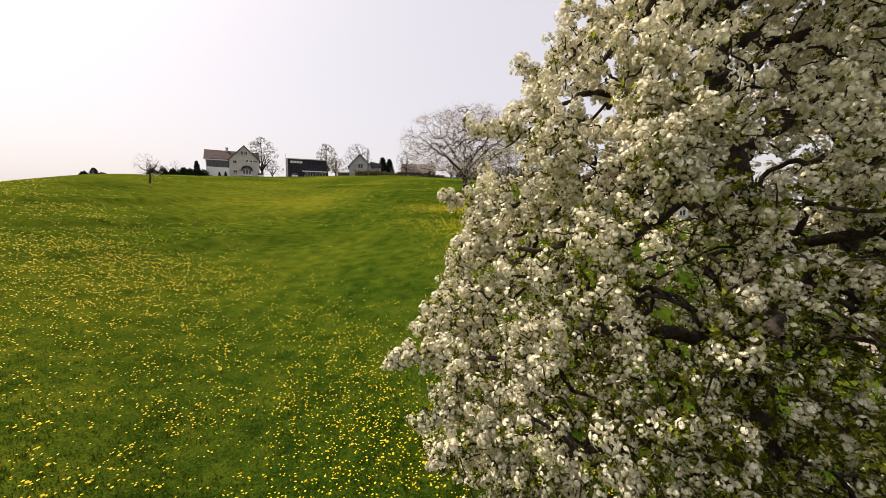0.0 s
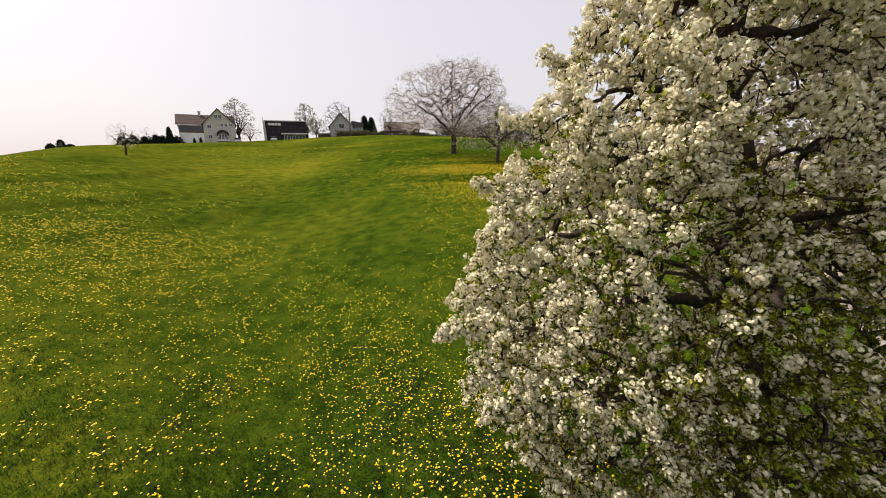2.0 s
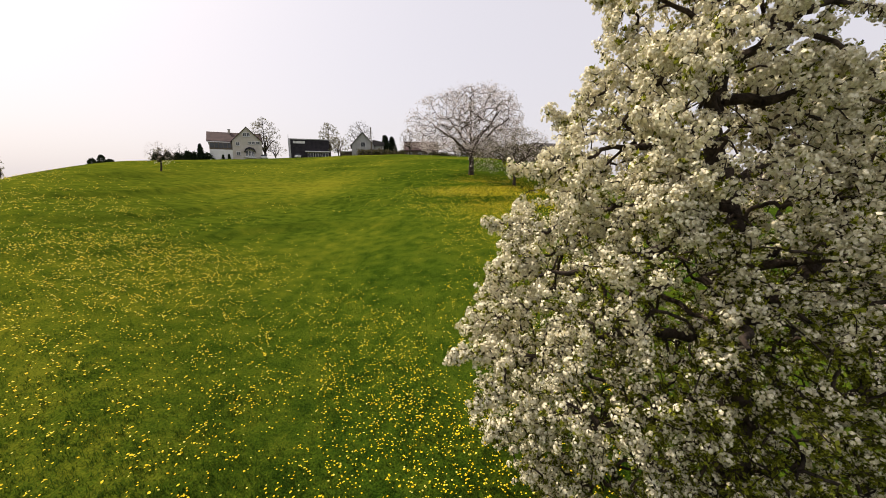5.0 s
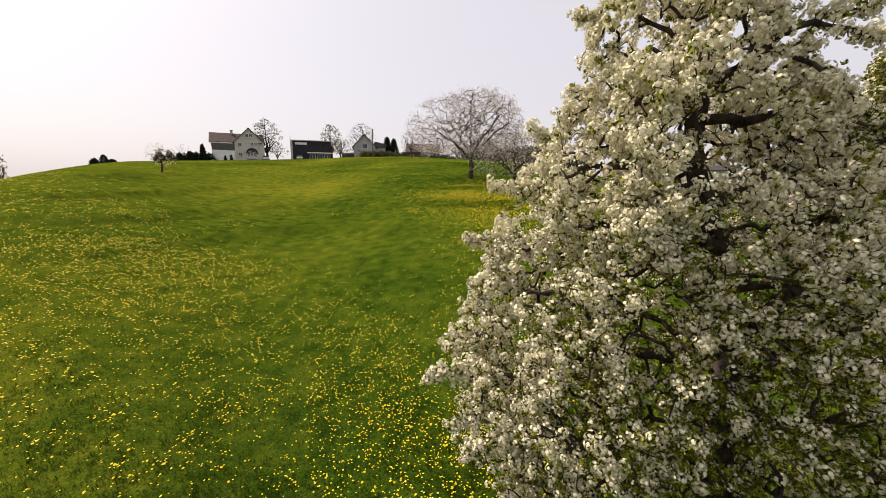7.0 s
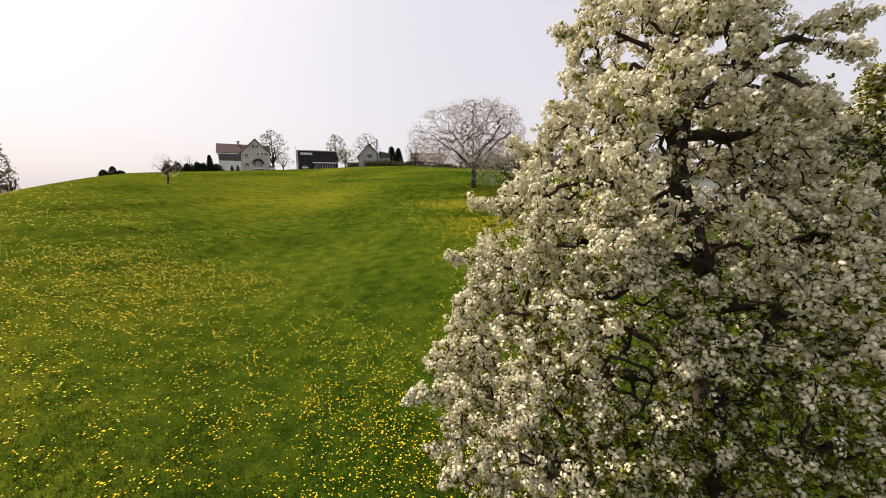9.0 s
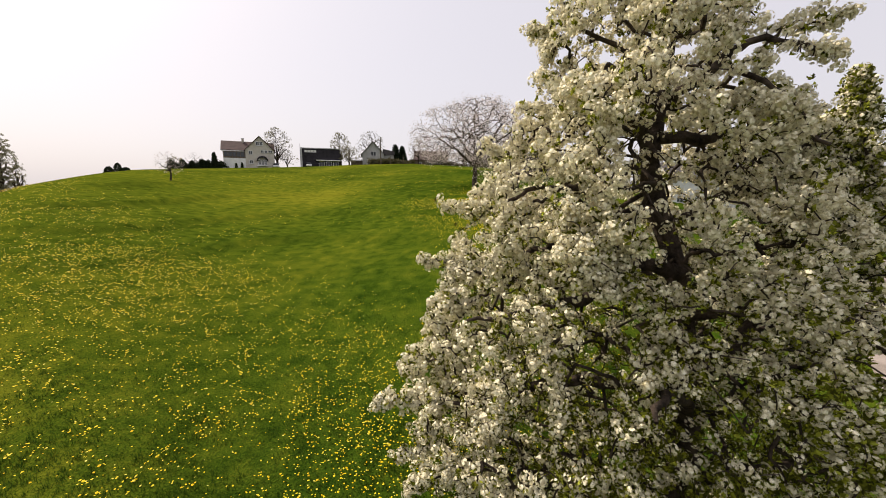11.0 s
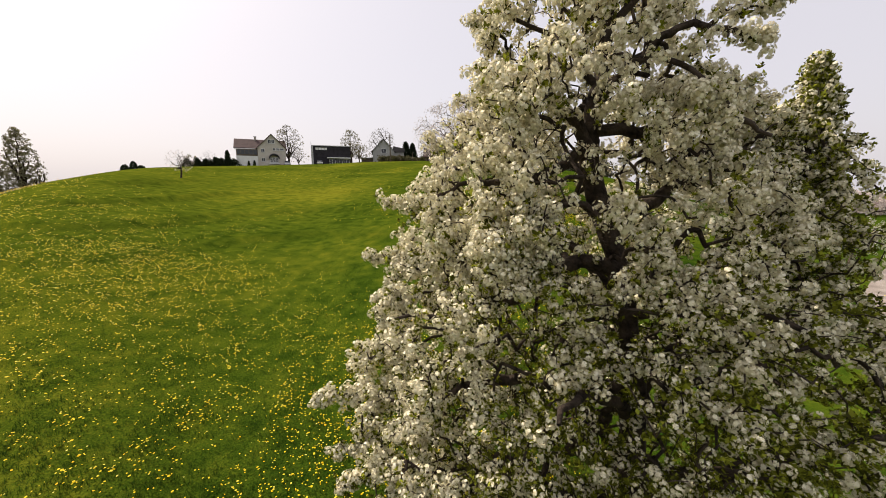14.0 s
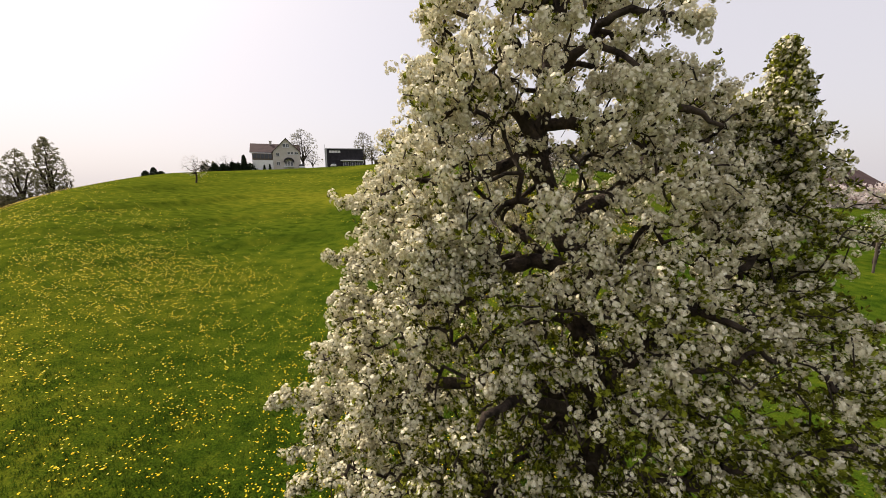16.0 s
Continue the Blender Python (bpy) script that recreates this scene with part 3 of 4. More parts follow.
orchard_tree(2.5, 88.0, 4.6, 6.0, 1.0, 16, "blossoming fruit tree in the hilltop orchard", n=240, per=1.8, leaves=0.6, size=2.6, stout=1.8)
orchard_tree(8.5, 84.0, 5.0, 6.5, 1.0, 17, "fruit tree in new leaf in the hilltop orchard", n=220, per=0.6, leaves=2.0, size=2.6, stout=1.8)
orchard_tree(14.5, 80.0, 5.0, 6.5, 1.0, 18, "fruit tree in new leaf in the hilltop orchard", n=220, per=0.3, leaves=2.2, size=2.6, stout=1.8)
orchard_tree(28.0, 26.9, 3.6, 4.4, 1.2, 19, "young blossoming fruit tree beside the gravel lane", n=260, per=2.0, leaves=0.4, size=1.3)
orchard_tree(33.0, 40.0, 4.5, 6.0, 1.2, 20, "blossoming fruit tree beyond the gravel lane", n=220, per=1.6, leaves=0.6, size=1.8)


# ---- far trees ----
def bare_tree(x, y, height, width, seed, label, leaf=None, leaves=0.0, n=600, size=6.0, low=0.22, bloom=None, per=0.0):
    return orchard_tree(x, y, height, width, height * 0.2, seed, label, bloom=bloom, per=per, leaf=leaf, leaves=leaves, n=n, size=size, name="tree", group="trees by the houses", low=low)


bare_tree(-51.5, 110.0, 12.0, 8.5, 31, "tall bare tree with fine twigs beside the farmhouse", DULL, 0.25, 1300)
bare_tree(-49.0, 111.0, 5.5, 6.0, 32, "low bare tree beside the farmhouse", n=200, leaf=DULL, leaves=0.2)
bare_tree(-66.5, 96.0, 6.0, 5.0, 41, "low bare tree above the garden hedge", n=350)
bare_tree(-69.5, 93.0, 5.4, 4.5, 42, "low bare tree above the garden hedge", DULL, 0.4, 300)
bare_tree(-37.5, 126.0, 11.5, 7.0, 33, "round tree in grey-green leaf behind the dark house", DULL, 0.8, 600)
bare_tree(-32.5, 118.0, 6.6, 6.0, 34, "small tree in pale new leaf beside the dark house", DULL, 0.6, 400)
bare_tree(-31.3, 146.0, 15.0, 11.0, 35, "tall bare tree with a fine pale crown behind the small house", DULL, 0.12, 1500)
bare_tree(-79.8, 63.9, 13.8, 4.6, 36, "tall thinly leaved tree on the far slope", DULL, 1.5, 900, low=0.10)
bare_tree(-77.4, 64.8, 8.5, 2.2, 37, "slender bare tree on the far slope", DULL, 0.4, 400, low=0.12)
bare_tree(-85.6, 63.4, 12.0, 5.4, 40, "upright tree in sparse green leaf on the far slope", DULL, 1.5, 800, low=0.06)
bare_tree(-99.0, 66.0, 9.5, 6.5, 38, "tree in fresh pale green leaf on the far slope", SPRING, 1.2, 600, low=0.1)
bare_tree(-108.0, 68.0, 10.0, 7.0, 39, "thinly leaved tree on the far slope", DULL, 1.4, 600, low=0.1)


def conifer(x, y, height, width, seed, label, name="conifer", group="conifers", bushy=False):
    rng = np.random.default_rng(seed)
    t = thing(name, pose(x, y, on_ground(x, y) - 0.1), label, "conifer", group)
    v, f = tubes([bent((0, 0, -0.2), (0, 0, height * 0.9), 5, width * 0.07, 0.02, 0, 0.01, seed)], 7)
    part("trunk", smooth(mesh_from("trunk", v, f, BARK)), BARK, t)
    n = 900
    s = rng.uniform(0, 1, n) ** 0.8
    r = width / 2 * (1 - s) ** 0.6 * rng.uniform(0.4, 1.05, n)
    if bushy:
        r = width / 2 * np.sqrt(np.maximum(0.03, 1 - (1.9 * s - 0.9) ** 2)) * rng.uniform(0.4, 1.15, n)
    a = rng.uniform(0, 2 * np.pi, n)
    pos = np.stack([r * np.cos(a), r * np.sin(a), height * (0.04 + 0.96 * s)], 1)
    out = pos * (1, 1, 0) / (r[:, None] + 1e-6) + (0, 0, 0.5)
    v, f = scatter([leaf_tuft(rng, 6, 0.5, 0.16) for _ in range(4)], pos, turns(rng, n, out, 0.4), rng.uniform(0.6, 1.1, n) * width / 3, rng)
    tagged(part("foliage", mesh_from("foliage", v, f, CONIFER), CONIFER, t), kind="stuff")
    return t


for i, (x, y, h, w) in enumerate(((-62.3, 97.6, 5.2, 2.0), (-64.2, 95.3, 3.6, 2.4), (-65.6, 93.6, 3.4, 2.4), (-66.8, 92.0, 3.8, 2.6), (-69.0, 91.4, 4.0, 3.0),
                                   (-63.2, 96.4, 3.2, 2.0), (-67.8, 91.2, 3.2, 2.4))):
    conifer(x, y, h, w, 50 + i, "dark clipped conifer in the farmhouse garden", group="garden conifers")
for i, (x, y, h, w) in enumerate(((-58.6, 101.1, 2.2, 0.9), (-57.4, 101.8, 2.3, 0.9))):
    conifer(x, y, h, w, 60 + i, "slim dark cypress against the farmhouse wall", group="cypresses at the wall")
for i, (x, y, h, w) in enumerate(((-20.8, 137.8, 8.5, 4.0), (-18.4, 138.2, 8.0, 4.0))):
    conifer(x, y, h, w, 64 + i, "dark bushy conifer behind the small house", group="conifers behind the house")
for i, (x, y, h, w) in enumerate(((-58.0, 62.1, 2.2, 1.25), (-57.1, 62.9, 2.5, 1.0), (-56.3, 63.5, 1.5, 1.3))):
    conifer(x, y, h, w, 68 + i, "dark bushy shrub standing on the hill crest", "shrub", "shrubs on the crest", True)


def hedge(x0, y0, x1, y1, height, depth, seed, label, mat=SHRUB, n=2600):
    rng = np.random.default_rng(seed)
    t = thing("hedge", pose(x0, y0, on_ground(x0, y0) - 0.1), label, "hedge")
    s = rng.uniform(0, 1, n)
    px, py = x0 + (x1 - x0) * s + rng.normal(size=n) * depth * 0.4, y0 + (y1 - y0) * s + rng.normal(size=n) * depth * 0.4
    top = height * (0.55 + 0.6 * waves(s * 30, 0 * s, 2.0, seed))
    pos = np.stack([px - x0, py - y0, ground(px, py) - on_ground(x0, y0) + top * rng.uniform(0, 1, n)], 1)
    v, f = scatter([leaf_tuft(rng, 6, 0.5, 0.2) for _ in range(4)], pos, turns(rng, n, np.array([[0, 0, 0.6]]), 0.8), rng.uniform(0.6, 1.4, n), rng)
    tagged(part("foliage", mesh_from("foliage", v, f, mat), mat, t), kind="stuff")
    ps = []
    for i in range(90):
        q = rng.uniform()
        x, y = (x1 - x0) * q, (y1 - y0) * q
        z = on_ground(x0 + x, y0 + y) - on_ground(x0, y0)
        ps.append(bent((x, y, z - 0.1), (x + rng.normal() * 0.6, y + rng.normal() * 0.6, z + height * rng.uniform(0.5, 1.1)), 5, 0.05, 0.015, 0, 0.06, i))
    v, f = tubes(ps, 4)
    tagged(part("understory", mesh_from("understory", v, f, BARK), BARK, t), kind="stuff")


hedge(-69.5, 91.5, -61.5, 99.5, 3.0, 1.6, 80, "rough dark garden hedge beside the farmhouse", CONIFER, 2200)
hedge(-27.0, 124.0, 4.0, 118.0, 2.4, 1.5, 81, "loose hedge of grey-green shrubs along the hilltop")
hedge(4.0, 100.0, 34.0, 88.0, 4.2, 2.0, 82, "tall loose hedge of shrubs behind the orchard")
hedge(-82.0, 60.0, -110.0, 66.0, 4.0, 4.0, 83, "thicket of bare shrubs below the far trees", n=1800)
hedge(34.0, 70.0, 62.0, 74.0, 3.0, 2.0, 84, "loose hedge beyond the lane", n=1800)
hedge(50.0, 60.0, 90.0, 60.0, 3.5, 3.0, 85, "row of budding bushes beyond the lane", PINK, 2200)

# ---- houses ----
PLASTER = rough_paint("cream plaster", (0.42, 0.385, 0.335), (0.56, 0.525, 0.47), 0.6, 0.9, 0.2, 20)
WHITE = rough_paint("white render", (0.60, 0.60, 0.59), (0.78, 0.78, 0.76), 0.6, 0.9, 0.2, 20)
GREYWALL = rough_paint("grey render", (0.30, 0.30, 0.29), (0.42, 0.42, 0.40), 0.6, 0.9, 0.2, 20)
TILES = rough_paint("brown roof tiles", (0.040, 0.026, 0.026), (0.080, 0.052, 0.050), 0.8, 0.85, 0.5, 12)
SLATE = rough_paint("dark roof tiles", (0.05, 0.047, 0.047), (0.10, 0.09, 0.088), 0.8, 0.8, 0.5, 12)
DARKWOOD = rough_paint("dark stained boards", (0.020, 0.018, 0.022), (0.042, 0.038, 0.045), 1.0, 0.7, 0.3, 15)
GLASS = rough_paint("dark window glass", (0.02, 0.025, 0.03), (0.05, 0.055, 0.06), 2.0, 0.15, 0.0, 10)
METAL = rough_paint("grey sheet metal", (0.30, 0.30, 0.31), (0.45, 0.45, 0.45), 2.0, 0.5, 0.1, 10, 0.6)
WOOD = rough_paint("weathered wood", (0.07, 0.052, 0.04), (0.15, 0.12, 0.09), 2.0, 0.85, 0.4, 20)


def facing(x, y, dz=0.0, extra=0.0):
    """Pose of a house whose front (local -y) looks to the flight path."""
    return pose(x, y, on_ground(x, y) + dz, 0, 0, math.degrees(math.atan2(-x, y)) + extra)


def window(parent, x, z, w, h, y, mat=None, frame_mat=None):
    """A window in a front wall that ends at y: frame, pane and sill."""
    f = bmesh.new()
    b = 0.09
    for q in ((x - w / 2 - b, z - h / 2 - b, x + w / 2 + b, z - h / 2), (x - w / 2 - b, z + h / 2, x + w / 2 + b, z + h / 2 + b), (x - w / 2 - b, z - h / 2, x - w / 2, z + h / 2),
              (x + w / 2, z - h / 2, x + w / 2 + b, z + h / 2), (x - 0.03, z - h / 2, x + 0.03, z + h / 2)):
        box(f, q[0], y - 0.07, q[1], q[2], y + 0.02, q[3])
    o = part("window", f, frame_mat or WHITE, parent)
    part("pane", block(x - w / 2, y - 0.03, z - h / 2, x + w / 2, y + 0.02, z + h / 2), mat or GLASS, o)
    part("sill", block(x - w / 2 - 0.15, y - 0.16, z - h / 2 - 0.17, x + w / 2 + 0.15, y - 0.001, z - h / 2 - 0.09), METAL, o)
    return o


def pitched(parent, x0, x1, y0, y1, eave, ridge, mat, thick=0.22, over=0.5, along="x"):
    """Two roof slopes over a block, with their ridge along x or y, and courses of tiles as ribs."""
    if along == "x":
        mid = (y0 + y1) / 2
        for s, edge in ((-1, y0), (1, y1)):
            k = (ridge - eave) / abs(mid - edge)
            e = edge + s * over
            bm = bmesh.new()
            q = [(x0 - over, e, eave - k * over), (x1 + over, e, eave - k * over), (x1 + over, mid, ridge), (x0 - over, mid, ridge)]
            a, c = [bm.verts.new(p) for p in q], [bm.verts.new((p[0], p[1], p[2] + thick)) for p in q]
            bm.faces.new(a), bm.faces.new(c)
            for i in range(4):
                bm.faces.new((a[i], a[(i + 1) % 4], c[(i + 1) % 4], c[i]))
            bmesh.ops.recalc_face_normals(bm, faces=bm.faces)
            part("roof", bm, mat, parent)
    else:
        mid = (x0 + x1) / 2
        for s, edge in ((-1, x0), (1, x1)):
            k = (ridge - eave) / abs(mid - edge)
            e = edge + s * over
            part("roof", prism([(e, eave - k * over), (mid, ridge), (mid, ridge + thick), (e, eave - k * over + thick)], y0 - over, y1 + over), mat, parent)


def farmhouse(x, y):
    t = thing("farmhouse", facing(x, y), "cream farmhouse with brown tiled roof and projecting gable", "house")
    part("wall", prism([(-6.2, -2), (6.2, -2), (6.2, 5.5), (-6.2, 5.5)], 0.6, 9.4), PLASTER, t)
    pitched(t, -6.2, 6.2, 0.6, 9.4, 5.5, 8.1, TILES)
    part("gable_wall", prism([(-0.8, -2), (6.4, -2), (6.4, 5.5), (2.8, 9.2), (-0.8, 5.5)], -0.6, 5), PLASTER, t)
    pitched(t, -0.8, 6.4, -0.6, 5, 5.5, 9.2, TILES, 0.2, 0.35, "y")
    part("gutter", block(-6.6, -0.15, 5.0, -1.2, 0.08, 5.25), WHITE, t, "white gutter board")
    ver = part("veranda", block(-6.0, -0.5, 3.2, -0.85, 0.58, 5.0), WOOD, t, "dark glazed wooden veranda")
    for i in range(5):
        part("pane", block(-5.9 + i * 1.0, -0.53, 3.6, -5.05 + i * 1.0, -0.48, 4.8), GLASS, ver)
    part("terrace_wall", block(-6.1, -0.6, -2, -0.85, 0.58, 3.18), WHITE, t, "white rendered terrace wall")
    for wx, wz, w, h in ((2.3, 7.3, 0.7, 0.9), (3.2, 7.3, 0.7, 0.9), (0.5, 4.8, 0.8, 0.8), (0.5, 2.3, 0.8, 0.8), (3.4, 5.2, 0.6, 0.6), (4.3, 5.2, 0.6, 0.6), (5.4, 5.25, 0.9, 0.5)):
        window(t, wx, wz, w, h, -0.6)
    arch = [(1.9 + 1.4 * (1 - math.cos(a)), 2.7 + 1.25 * math.sin(a)) for a in np.linspace(0, math.pi, 13)]
    inner = [(2.15 + 1.15 * (1 - math.cos(a)), 2.55 + 1.0 * math.sin(a)) for a in np.linspace(math.pi, 0, 13)]
    part("porch_arch", prism(arch + inner, -1.5, -0.61), DARKWOOD, t, "dark arched porch canopy")
    for i in range(3):
        window(t, 2.55 + i * 0.75, 2.3, 0.5, 1.3, -0.6)
    part("balcony", block(1.9, -1.4, 1.2, 4.7, -0.61, 1.4), WHITE, t)
    ch = part("chimney", block(-1.6, 4.4, 7.4, -1.0, 5.0, 9.0), PLASTER, t)
    part("chimney_cap", block(-1.7, 4.3, 9.0, -0.9, 5.1, 9.12), METAL, ch)
    return t


def dark_house(x, y):
    t = thing("dark_house", facing(x, y), "modern flat-roofed house clad in dark boards", "house")
    body = part("wall", block(-5.6, 0, -2, 5.6, 8, 5.5), DARKWOOD, t)
    for i in range(28):
        part("board", block(-5.58 + i * 0.4, -0.045, 2.2, -5.22 + i * 0.4, 0.0, 5.3), DARKWOOD, body)
    part("roof", block(-5.8, -0.25, 5.5, 5.8, 8.2, 5.75), METAL, t, "thin grey roof edge")
    for i in range(4):
        window(t, -4.2 + i * 0.85, 4.75, 0.6, 0.45, -0.05, WHITE)
    part("balcony", block(-1.3, -1.2, 1.9, 5.7, -0.05, 2.2), WHITE, t, "pale balcony slab")
    for i in range(3):
        window(t, 0.2 + i * 2.1, 1.0, 1.5, 1.4, 0.0)
    part("mast", block(-5.9, 0.5, 5.7, -5.8, 0.6, 6.9), METAL, t)
    part("pier", block(-5.9, -0.3, -2, -5.3, 0.0, 5.5), METAL, t, "pale concrete pier")
    return t


def small_house(x, y):
    t = thing("small_house", facing(x, y), "small grey rendered house with steep gable roof", "house")
    part("wall", prism([(-3.6, -2), (3.6, -2), (3.6, 4.6), (0, 8.4), (-3.6, 4.6)], 0, 10), GREYWALL, t)
    pitched(t, -3.6, 3.6, 0, 10, 4.6, 8.4, SLATE, 0.2, 0.5, "y")
    window(t, 0.1, 4.6, 1.5, 1.4, 0)
    window(t, -1.2, 1.8, 1.3, 1.4, 0), window(t, 1.3, 1.8, 1.3, 1.4, 0)
    wing = part("side_wing", block(3.62, 2, -2, 7.0, 9, 4.4), GREYWALL, t)
    part("wing_roof", prism([(3.4, 4.4), (7.3, 4.4), (7.3, 5.6), (3.4, 6.4)], 1.6, 9.4), SLATE, wing)
    sh = part("shed", block(-7.5, 1, -2, -3.65, 6, 2.2), WOOD, t, "low dark wooden shed")
    part("shed_roof", block(-7.8, 0.6, 2.2, -3.62, 6.3, 2.4), METAL, sh)
    return t


def long_barn(x, y, w, label, wall=None, roof=None, eave=2.6, ridge=5.4, extra=0.0, deep=9.0, name="barn"):
    t = thing(name, facing(x, y, 0, extra), label, "barn" if name == "barn" else "house")
    part("wall", prism([(-w / 2, -2), (w / 2, -2), (w / 2, eave), (-w / 2, eave)], 0, deep), wall or WOOD, t)
    for s in (-1, 1):
        q = prism([(0, eave), (deep, eave), (deep / 2, ridge)], -0.1, 0.1)
        bmesh.ops.rotate(q, verts=q.verts, cent=(0, 0, 0), matrix=Matrix.Rotation(radians(90), 3, "Z"))
        bmesh.ops.translate(q, verts=q.verts, vec=(s * (w / 2 - 0.1), 0, 0))
        part("gable", q, wall or WOOD, t)
    pitched(t, -w / 2, w / 2, 0, deep, eave, ridge, roof or TILES)
    for i in range(int(w / 3)):
        window(t, -w / 2 + 1.5 + i * 3, 1.2, 0.9, 1.0, 0)
    return t


farmhouse(-56.1, 103.2)
dark_house(-40.1, 114.6)
small_house(-27.0, 128.5)
long_barn(-6.8, 119.0, 10.0, "long low farm building with a brown tiled roof")
long_barn(27.5, 92.0, 8.0, "house with a brown roof half hidden by the orchard", GREYWALL, SLATE, 2.8, 5.6, 40.0, name="house")
long_barn(42.0, 63.5, 10.0, "white house with a dark roof behind the pear tree", WHITE, SLATE, 4.8, 7.4, 25.0, name="house")
long_barn(65.5, 70.0, 8.0, "brown wooden barn with a tiled roof beyond the lane", WOOD, TILES, 2.4, 5.2, 50.0)


def car(x, y, turn):
    t = thing("car", pose(x, y, on_ground(x, y), 0, 0, turn), "small white car parked by the houses", "car", "parked cars")
    b = bmesh.new()
    box(b, -2.0, -0.8, 0.35, 2.0, 0.8, 0.9, 0.12)
    part("body", b, WHITE, t)
    c = bmesh.new()
    box(c, -1.3, -0.72, 0.9, 1.2, 0.72, 1.45, 0.2)
    part("cabin", c, GLASS, t)
    for sx in (-1.25, 1.25):
        for sy in (-0.78, 0.78):
            v, f = tubes([([(sx, sy - 0.09, 0.32), (sx, sy + 0.09, 0.32)], [0.32, 0.32])], 12)
            part("wheel", mesh_from("wheel", v, f, DARKWOOD), DARKWOOD, t)


car(-50.2, 106.3, 118)
car(-43.0, 112.2, 115)


def utility_pole(x, y, h):
    t = thing("utility_pole", pose(x, y, on_ground(x, y)), "dark wooden utility pole on the hilltop", "pole")
    v, f = tubes([bent((0, 0, -0.5), (0, 0, h), 5, 0.16, 0.11, 0, 0.0, 1)], 9)
    part("shaft", smooth(mesh_from("shaft", v, f, WOOD)), WOOD, t)
    part("cap", block(-0.14, -0.14, h, 0.14, 0.14, h + 0.06), METAL, t)


utility_pole(-18.5, 97.6, 6.9)


def post(x, y, h):
    t = thing("post", pose(x, y, on_ground(x, y)), "thin wooden tree stake in the orchard", "post", "orchard stakes")
    v, f = tubes([bent((0, 0, -0.3), (0, 0, h), 4, 0.07, 0.06, 0, 0.0, 1)], 7)
    part("stake", smooth(mesh_from("stake", v, f, WOOD)), WOOD, t)


for x, y, h in ((-24.8, 91.1, 3.6), (-15.2, 93.1, 2.0), (-12.0, 92.5, 2.2), (-4.5, 91.0, 3.0), (26.0, 24.8, 2.3)):
    post(x, y, h)

# ---- gravel lane ----
GRAVEL = rough_paint("pale gravel", (0.22, 0.185, 0.155), (0.36, 0.31, 0.27), 1.2, 0.95, 0.8, 70)


def lane():
    t = np.linspace(0, 1, 220)
    way = ((-6, -14), (6.8, -2.6), (12.3, 5.2), (16.2, 10.6), (19.5, 14.6), (25.7, 21.1), (36, 29), (60, 40), (110, 60))
    q = np.linspace(0, 1, len(way))
    cx, cy = (np.convolve(np.pad(np.interp(t, q, [w[k] for w in way]), 10, mode="edge"), np.ones(21) / 21, "valid") for k in (0, 1))
    dx, dy = np.gradient(cx), np.gradient(cy)
    ln = np.hypot(dx, dy)
    nx, ny = dy / ln, -dx / ln
    rows = []
    for o in (-1.7, -0.85, 0, 0.85, 1.7):
        x, y = cx + o * nx, cy + o * ny
        rows.append(np.stack([x, y, ground(x, y) + 0.05 - 0.02 * abs(o)], -1))
    v = np.stack(rows, 1).reshape(-1, 3)
    i, j = np.meshgrid(np.arange(len(t) - 1), np.arange(4), indexing="ij")
    a = (i * 5 + j).ravel()
    ob = new("lane", smooth(mesh_from("lane", v, np.stack([a, a + 1, a + 6, a + 5], -1), GRAVEL)))
    tagged(ob, "pale gravel lane through the meadow", "lane", kind="structure")


lane()

# ---- grass and dandelions ----
BLADES = leafy("grass blades", [(0, (0.015, 0.040, 0.0035)), (0.5, (0.036, 0.080, 0.007)), (1, (0.088, 0.130, 0.012))], 0.45, 0.9)
YELLOW = leafy("dandelion yellow", [(0, (0.78, 0.46, 0.003)), (0.4, (0.80, 0.60, 0.012)), (0.8, (0.80, 0.63, 0.03)), (1, (0.80, 0.72, 0.16))], 0.2)


def view_points(rng, n, near, far, power, a0=-66, a1=28):
    """Points of the open slope, thinner with distance."""
    r = near + (far - near) * rng.uniform(0, 1, n) ** power
    a = np.radians(rng.uniform(a0, a1, n))
    return r * np.sin(a), r * np.cos(a), r


def grass():
    rng = np.random.default_rng(5)
    shapes = []
    for _ in range(8):
        v, f = [], []
        for k in range(6):
            a, lean, h = rng.uniform(0, 6.28), rng.uniform(0.1, 0.7), rng.uniform(0.5, 1.0)
            d, s = np.array([math.cos(a), math.sin(a), 0]), np.array([-math.sin(a), math.cos(a), 0]) * 0.06
            o = rng.normal(size=3) * (0.35, 0.35, 0)
            n = len(v)
            v += [o - s, o + s, o + d * lean + (0, 0, h)]
            f.append((n, n + 1, n + 2))
        shapes.append((np.array(v), np.array(f)))
    x, y, r = view_points(rng, 54000, 3.0, 34.0, 1.6)
    xa, ya, ra = view_points(rng, 9000, 0.2, 26.0, 0.75, -180, 180)
    x, y, r = np.concatenate([x, xa]), np.concatenate([y, ya]), np.concatenate([r, ra])
    z = ground(x, y)
    pos = np.stack([x, y, z - 0.02], 1)
    size = rng.uniform(0.06, 0.13, len(x)) * np.clip(1.25 - r / 34, 0.25, 1) * (0.8 + 0.4 * waves(x, y, 1.1, 7))
    v, f = scatter(shapes, pos, turns(rng, len(x), np.array([[0, 0, 1.0]]), 0.12), size, rng)
    ob = new("grass", mesh_from("grass", v, f, BLADES))
    tagged(ob, "fresh green meadow grass in loose tufts", "grass", kind="stuff")


grass()


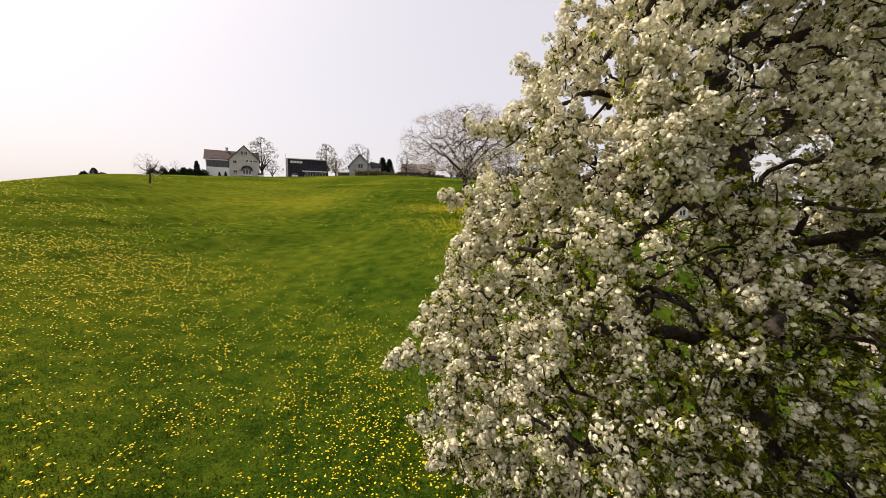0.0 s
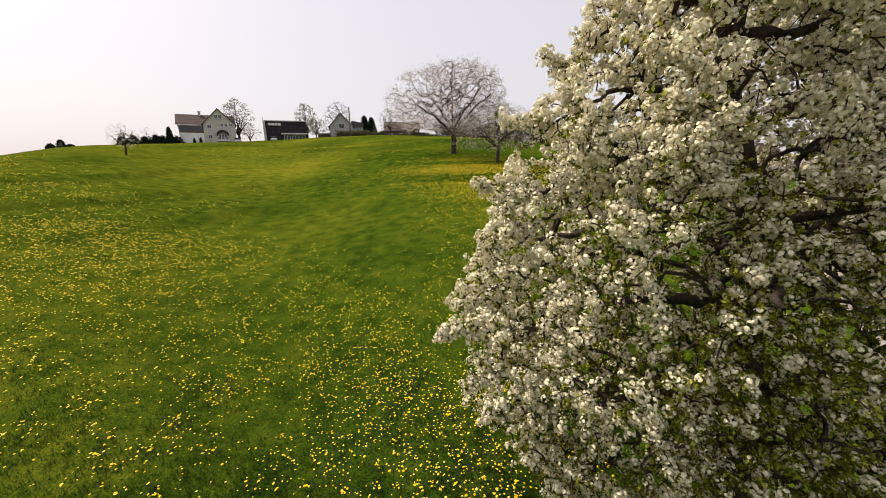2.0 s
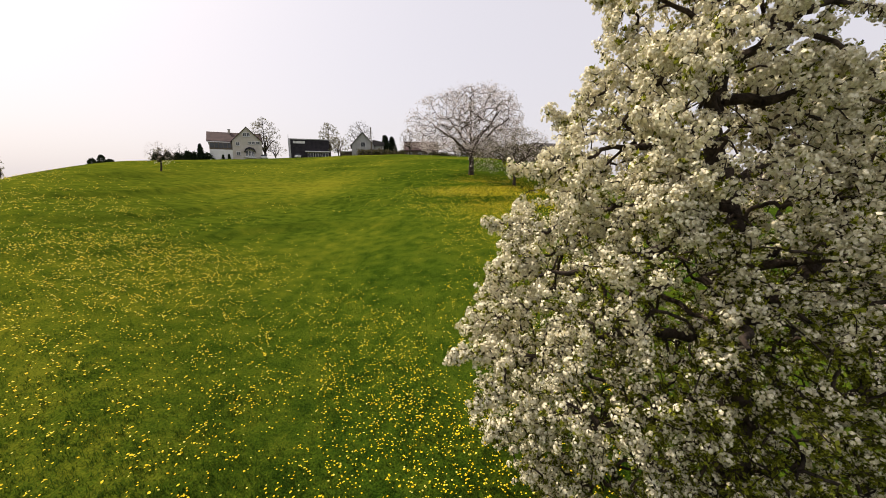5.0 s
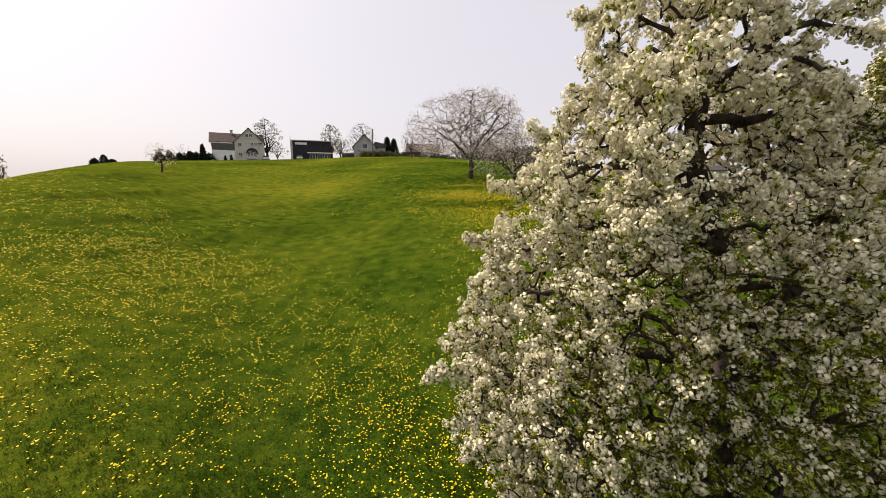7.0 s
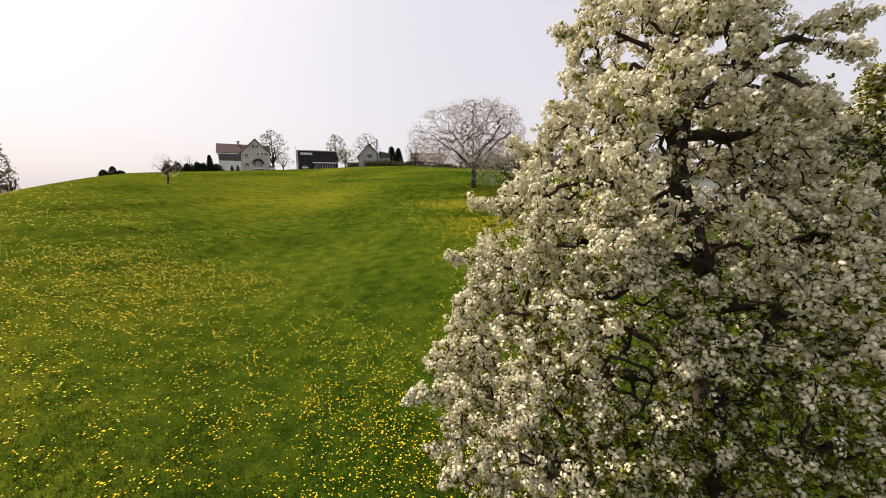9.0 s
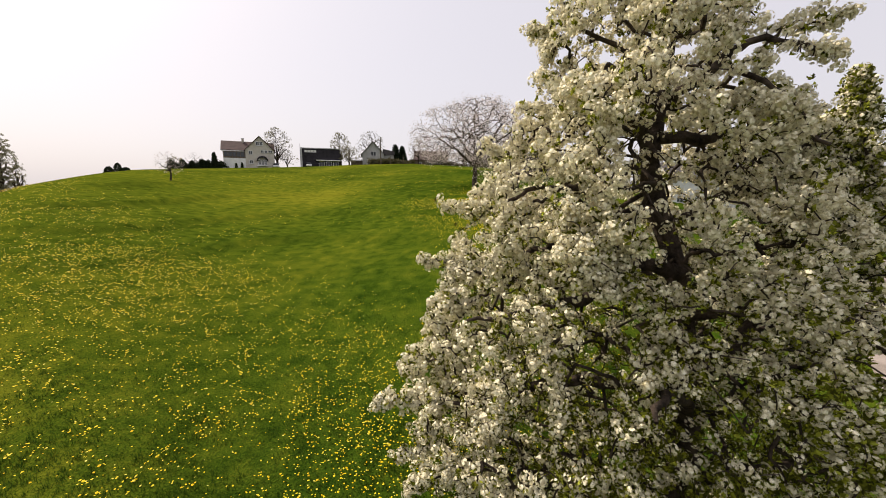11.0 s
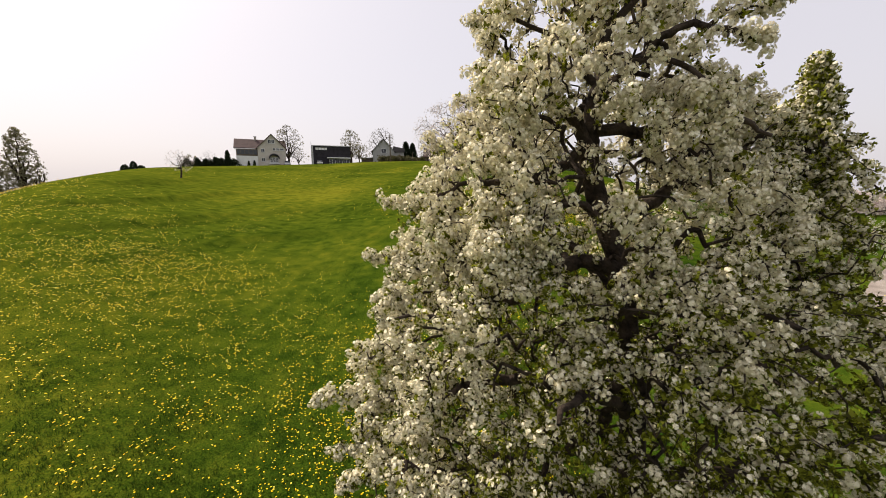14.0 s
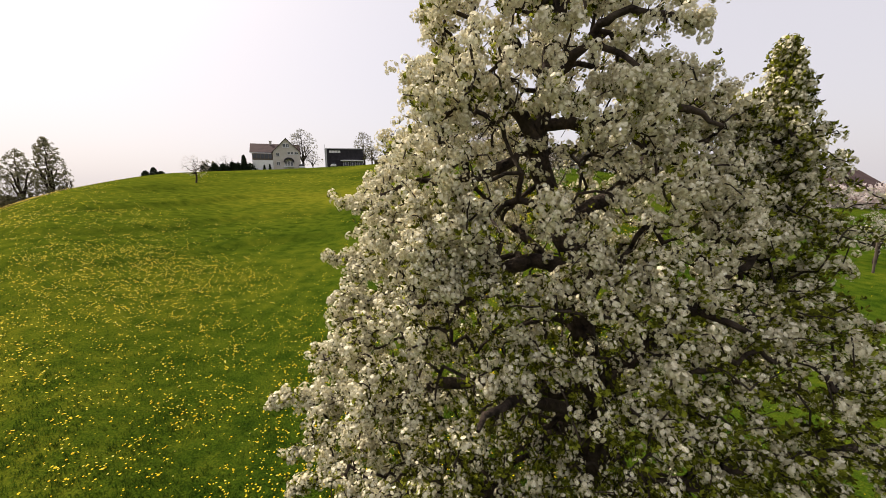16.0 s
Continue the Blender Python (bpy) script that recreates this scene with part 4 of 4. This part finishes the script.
def dandelions():
    rng = np.random.default_rng(6)
    a = np.arange(5) * 2 * np.pi / 5
    shape = np.concatenate([[[0, 0, 0.5]], np.stack([np.cos(a), np.sin(a), 0.1 + 0 * a], 1)])
    tri = [(0, 1 + i, 1 + (i + 1) % 5) for i in range(5)]
    x, y, r = view_points(rng, 420000, 4.0, 64.0, 0.8)
    xa, ya, ra = view_points(rng, 30000, 0.2, 45.0, 0.7, -180, 180)
    x, y, r = np.concatenate([x, xa]), np.concatenate([y, ya]), np.concatenate([r, ra])
    dense = 0.265 + waves(x, y, 2.6, 11) * 0.11 + 0.15 * waves(x, y, 0.7, 12) + waves(x, y, 7.0, 13) * 0.09 - 0.02 * np.clip((13 - r) / 5, 0, 1) - 0.14 * np.clip((r - 30) / 16, 0, 1)
    for sx, sy, w, k in ((-12.6, 14.2, 2.4, 0.30), (-15.5, 14.0, 2.6, 0.10), (-10.5, 16.0, 2.2, 0.12), (0.2, 6.6, 1.6, 0.09), (2.2, 22.0, 3.2, 0.28), (3.2, 27.0, 4.0, 0.50), (6.5, 31.5, 4.5, 0.55), (0.5, 31.0, 4.0, 0.30), (-9.0, 9.0, 4.0, 0.04),
                         (-31.0, 26.0, 5.0, 0.08), (-4.0, 18.0, 5.0, -0.10), (-7.0, 27.0, 9.0, -0.16), (-20.0, 36.0, 10.0, -0.16), (-24.0, 24.0, 6.0, -0.08)):
        dense = dense + k * np.exp(-((x - sx) ** 2 + (y - sy) ** 2) / w**2)
    keep = dense > 0.672 + 0.36 * rng.uniform(-1, 1, len(x))
    x, y, r = x[keep], y[keep], r[keep]
    # further up the slope the heads stand in small bunches
    n = np.arange(len(x))
    first = np.where((r > 10) & (rng.uniform(0, 1, len(x)) < 0.55), n - n % 3, n)
    x = x[first] + rng.normal(size=len(x)) * np.where(first == n, 0, 0.055)
    y = y[first] + rng.normal(size=len(y)) * np.where(first == n, 0, 0.055)
    pos = np.stack([x, y, ground(x, y) + rng.uniform(0.05, 0.13, len(x))], 1)
    v, f = scatter([(shape, np.array(tri))], pos, turns(rng, len(x), np.array([[0, 0, 1.0]]), 0.35), rng.uniform(0.011, 0.022, len(x)) * np.clip(0.9 + r / 60, 1, 1.4), rng)
    ob = new("dandelions", mesh_from("dandelions", v, f, YELLOW))
    tagged(ob, "yellow dandelion heads in drifts over the meadow", "flowers", kind="stuff")


dandelions()
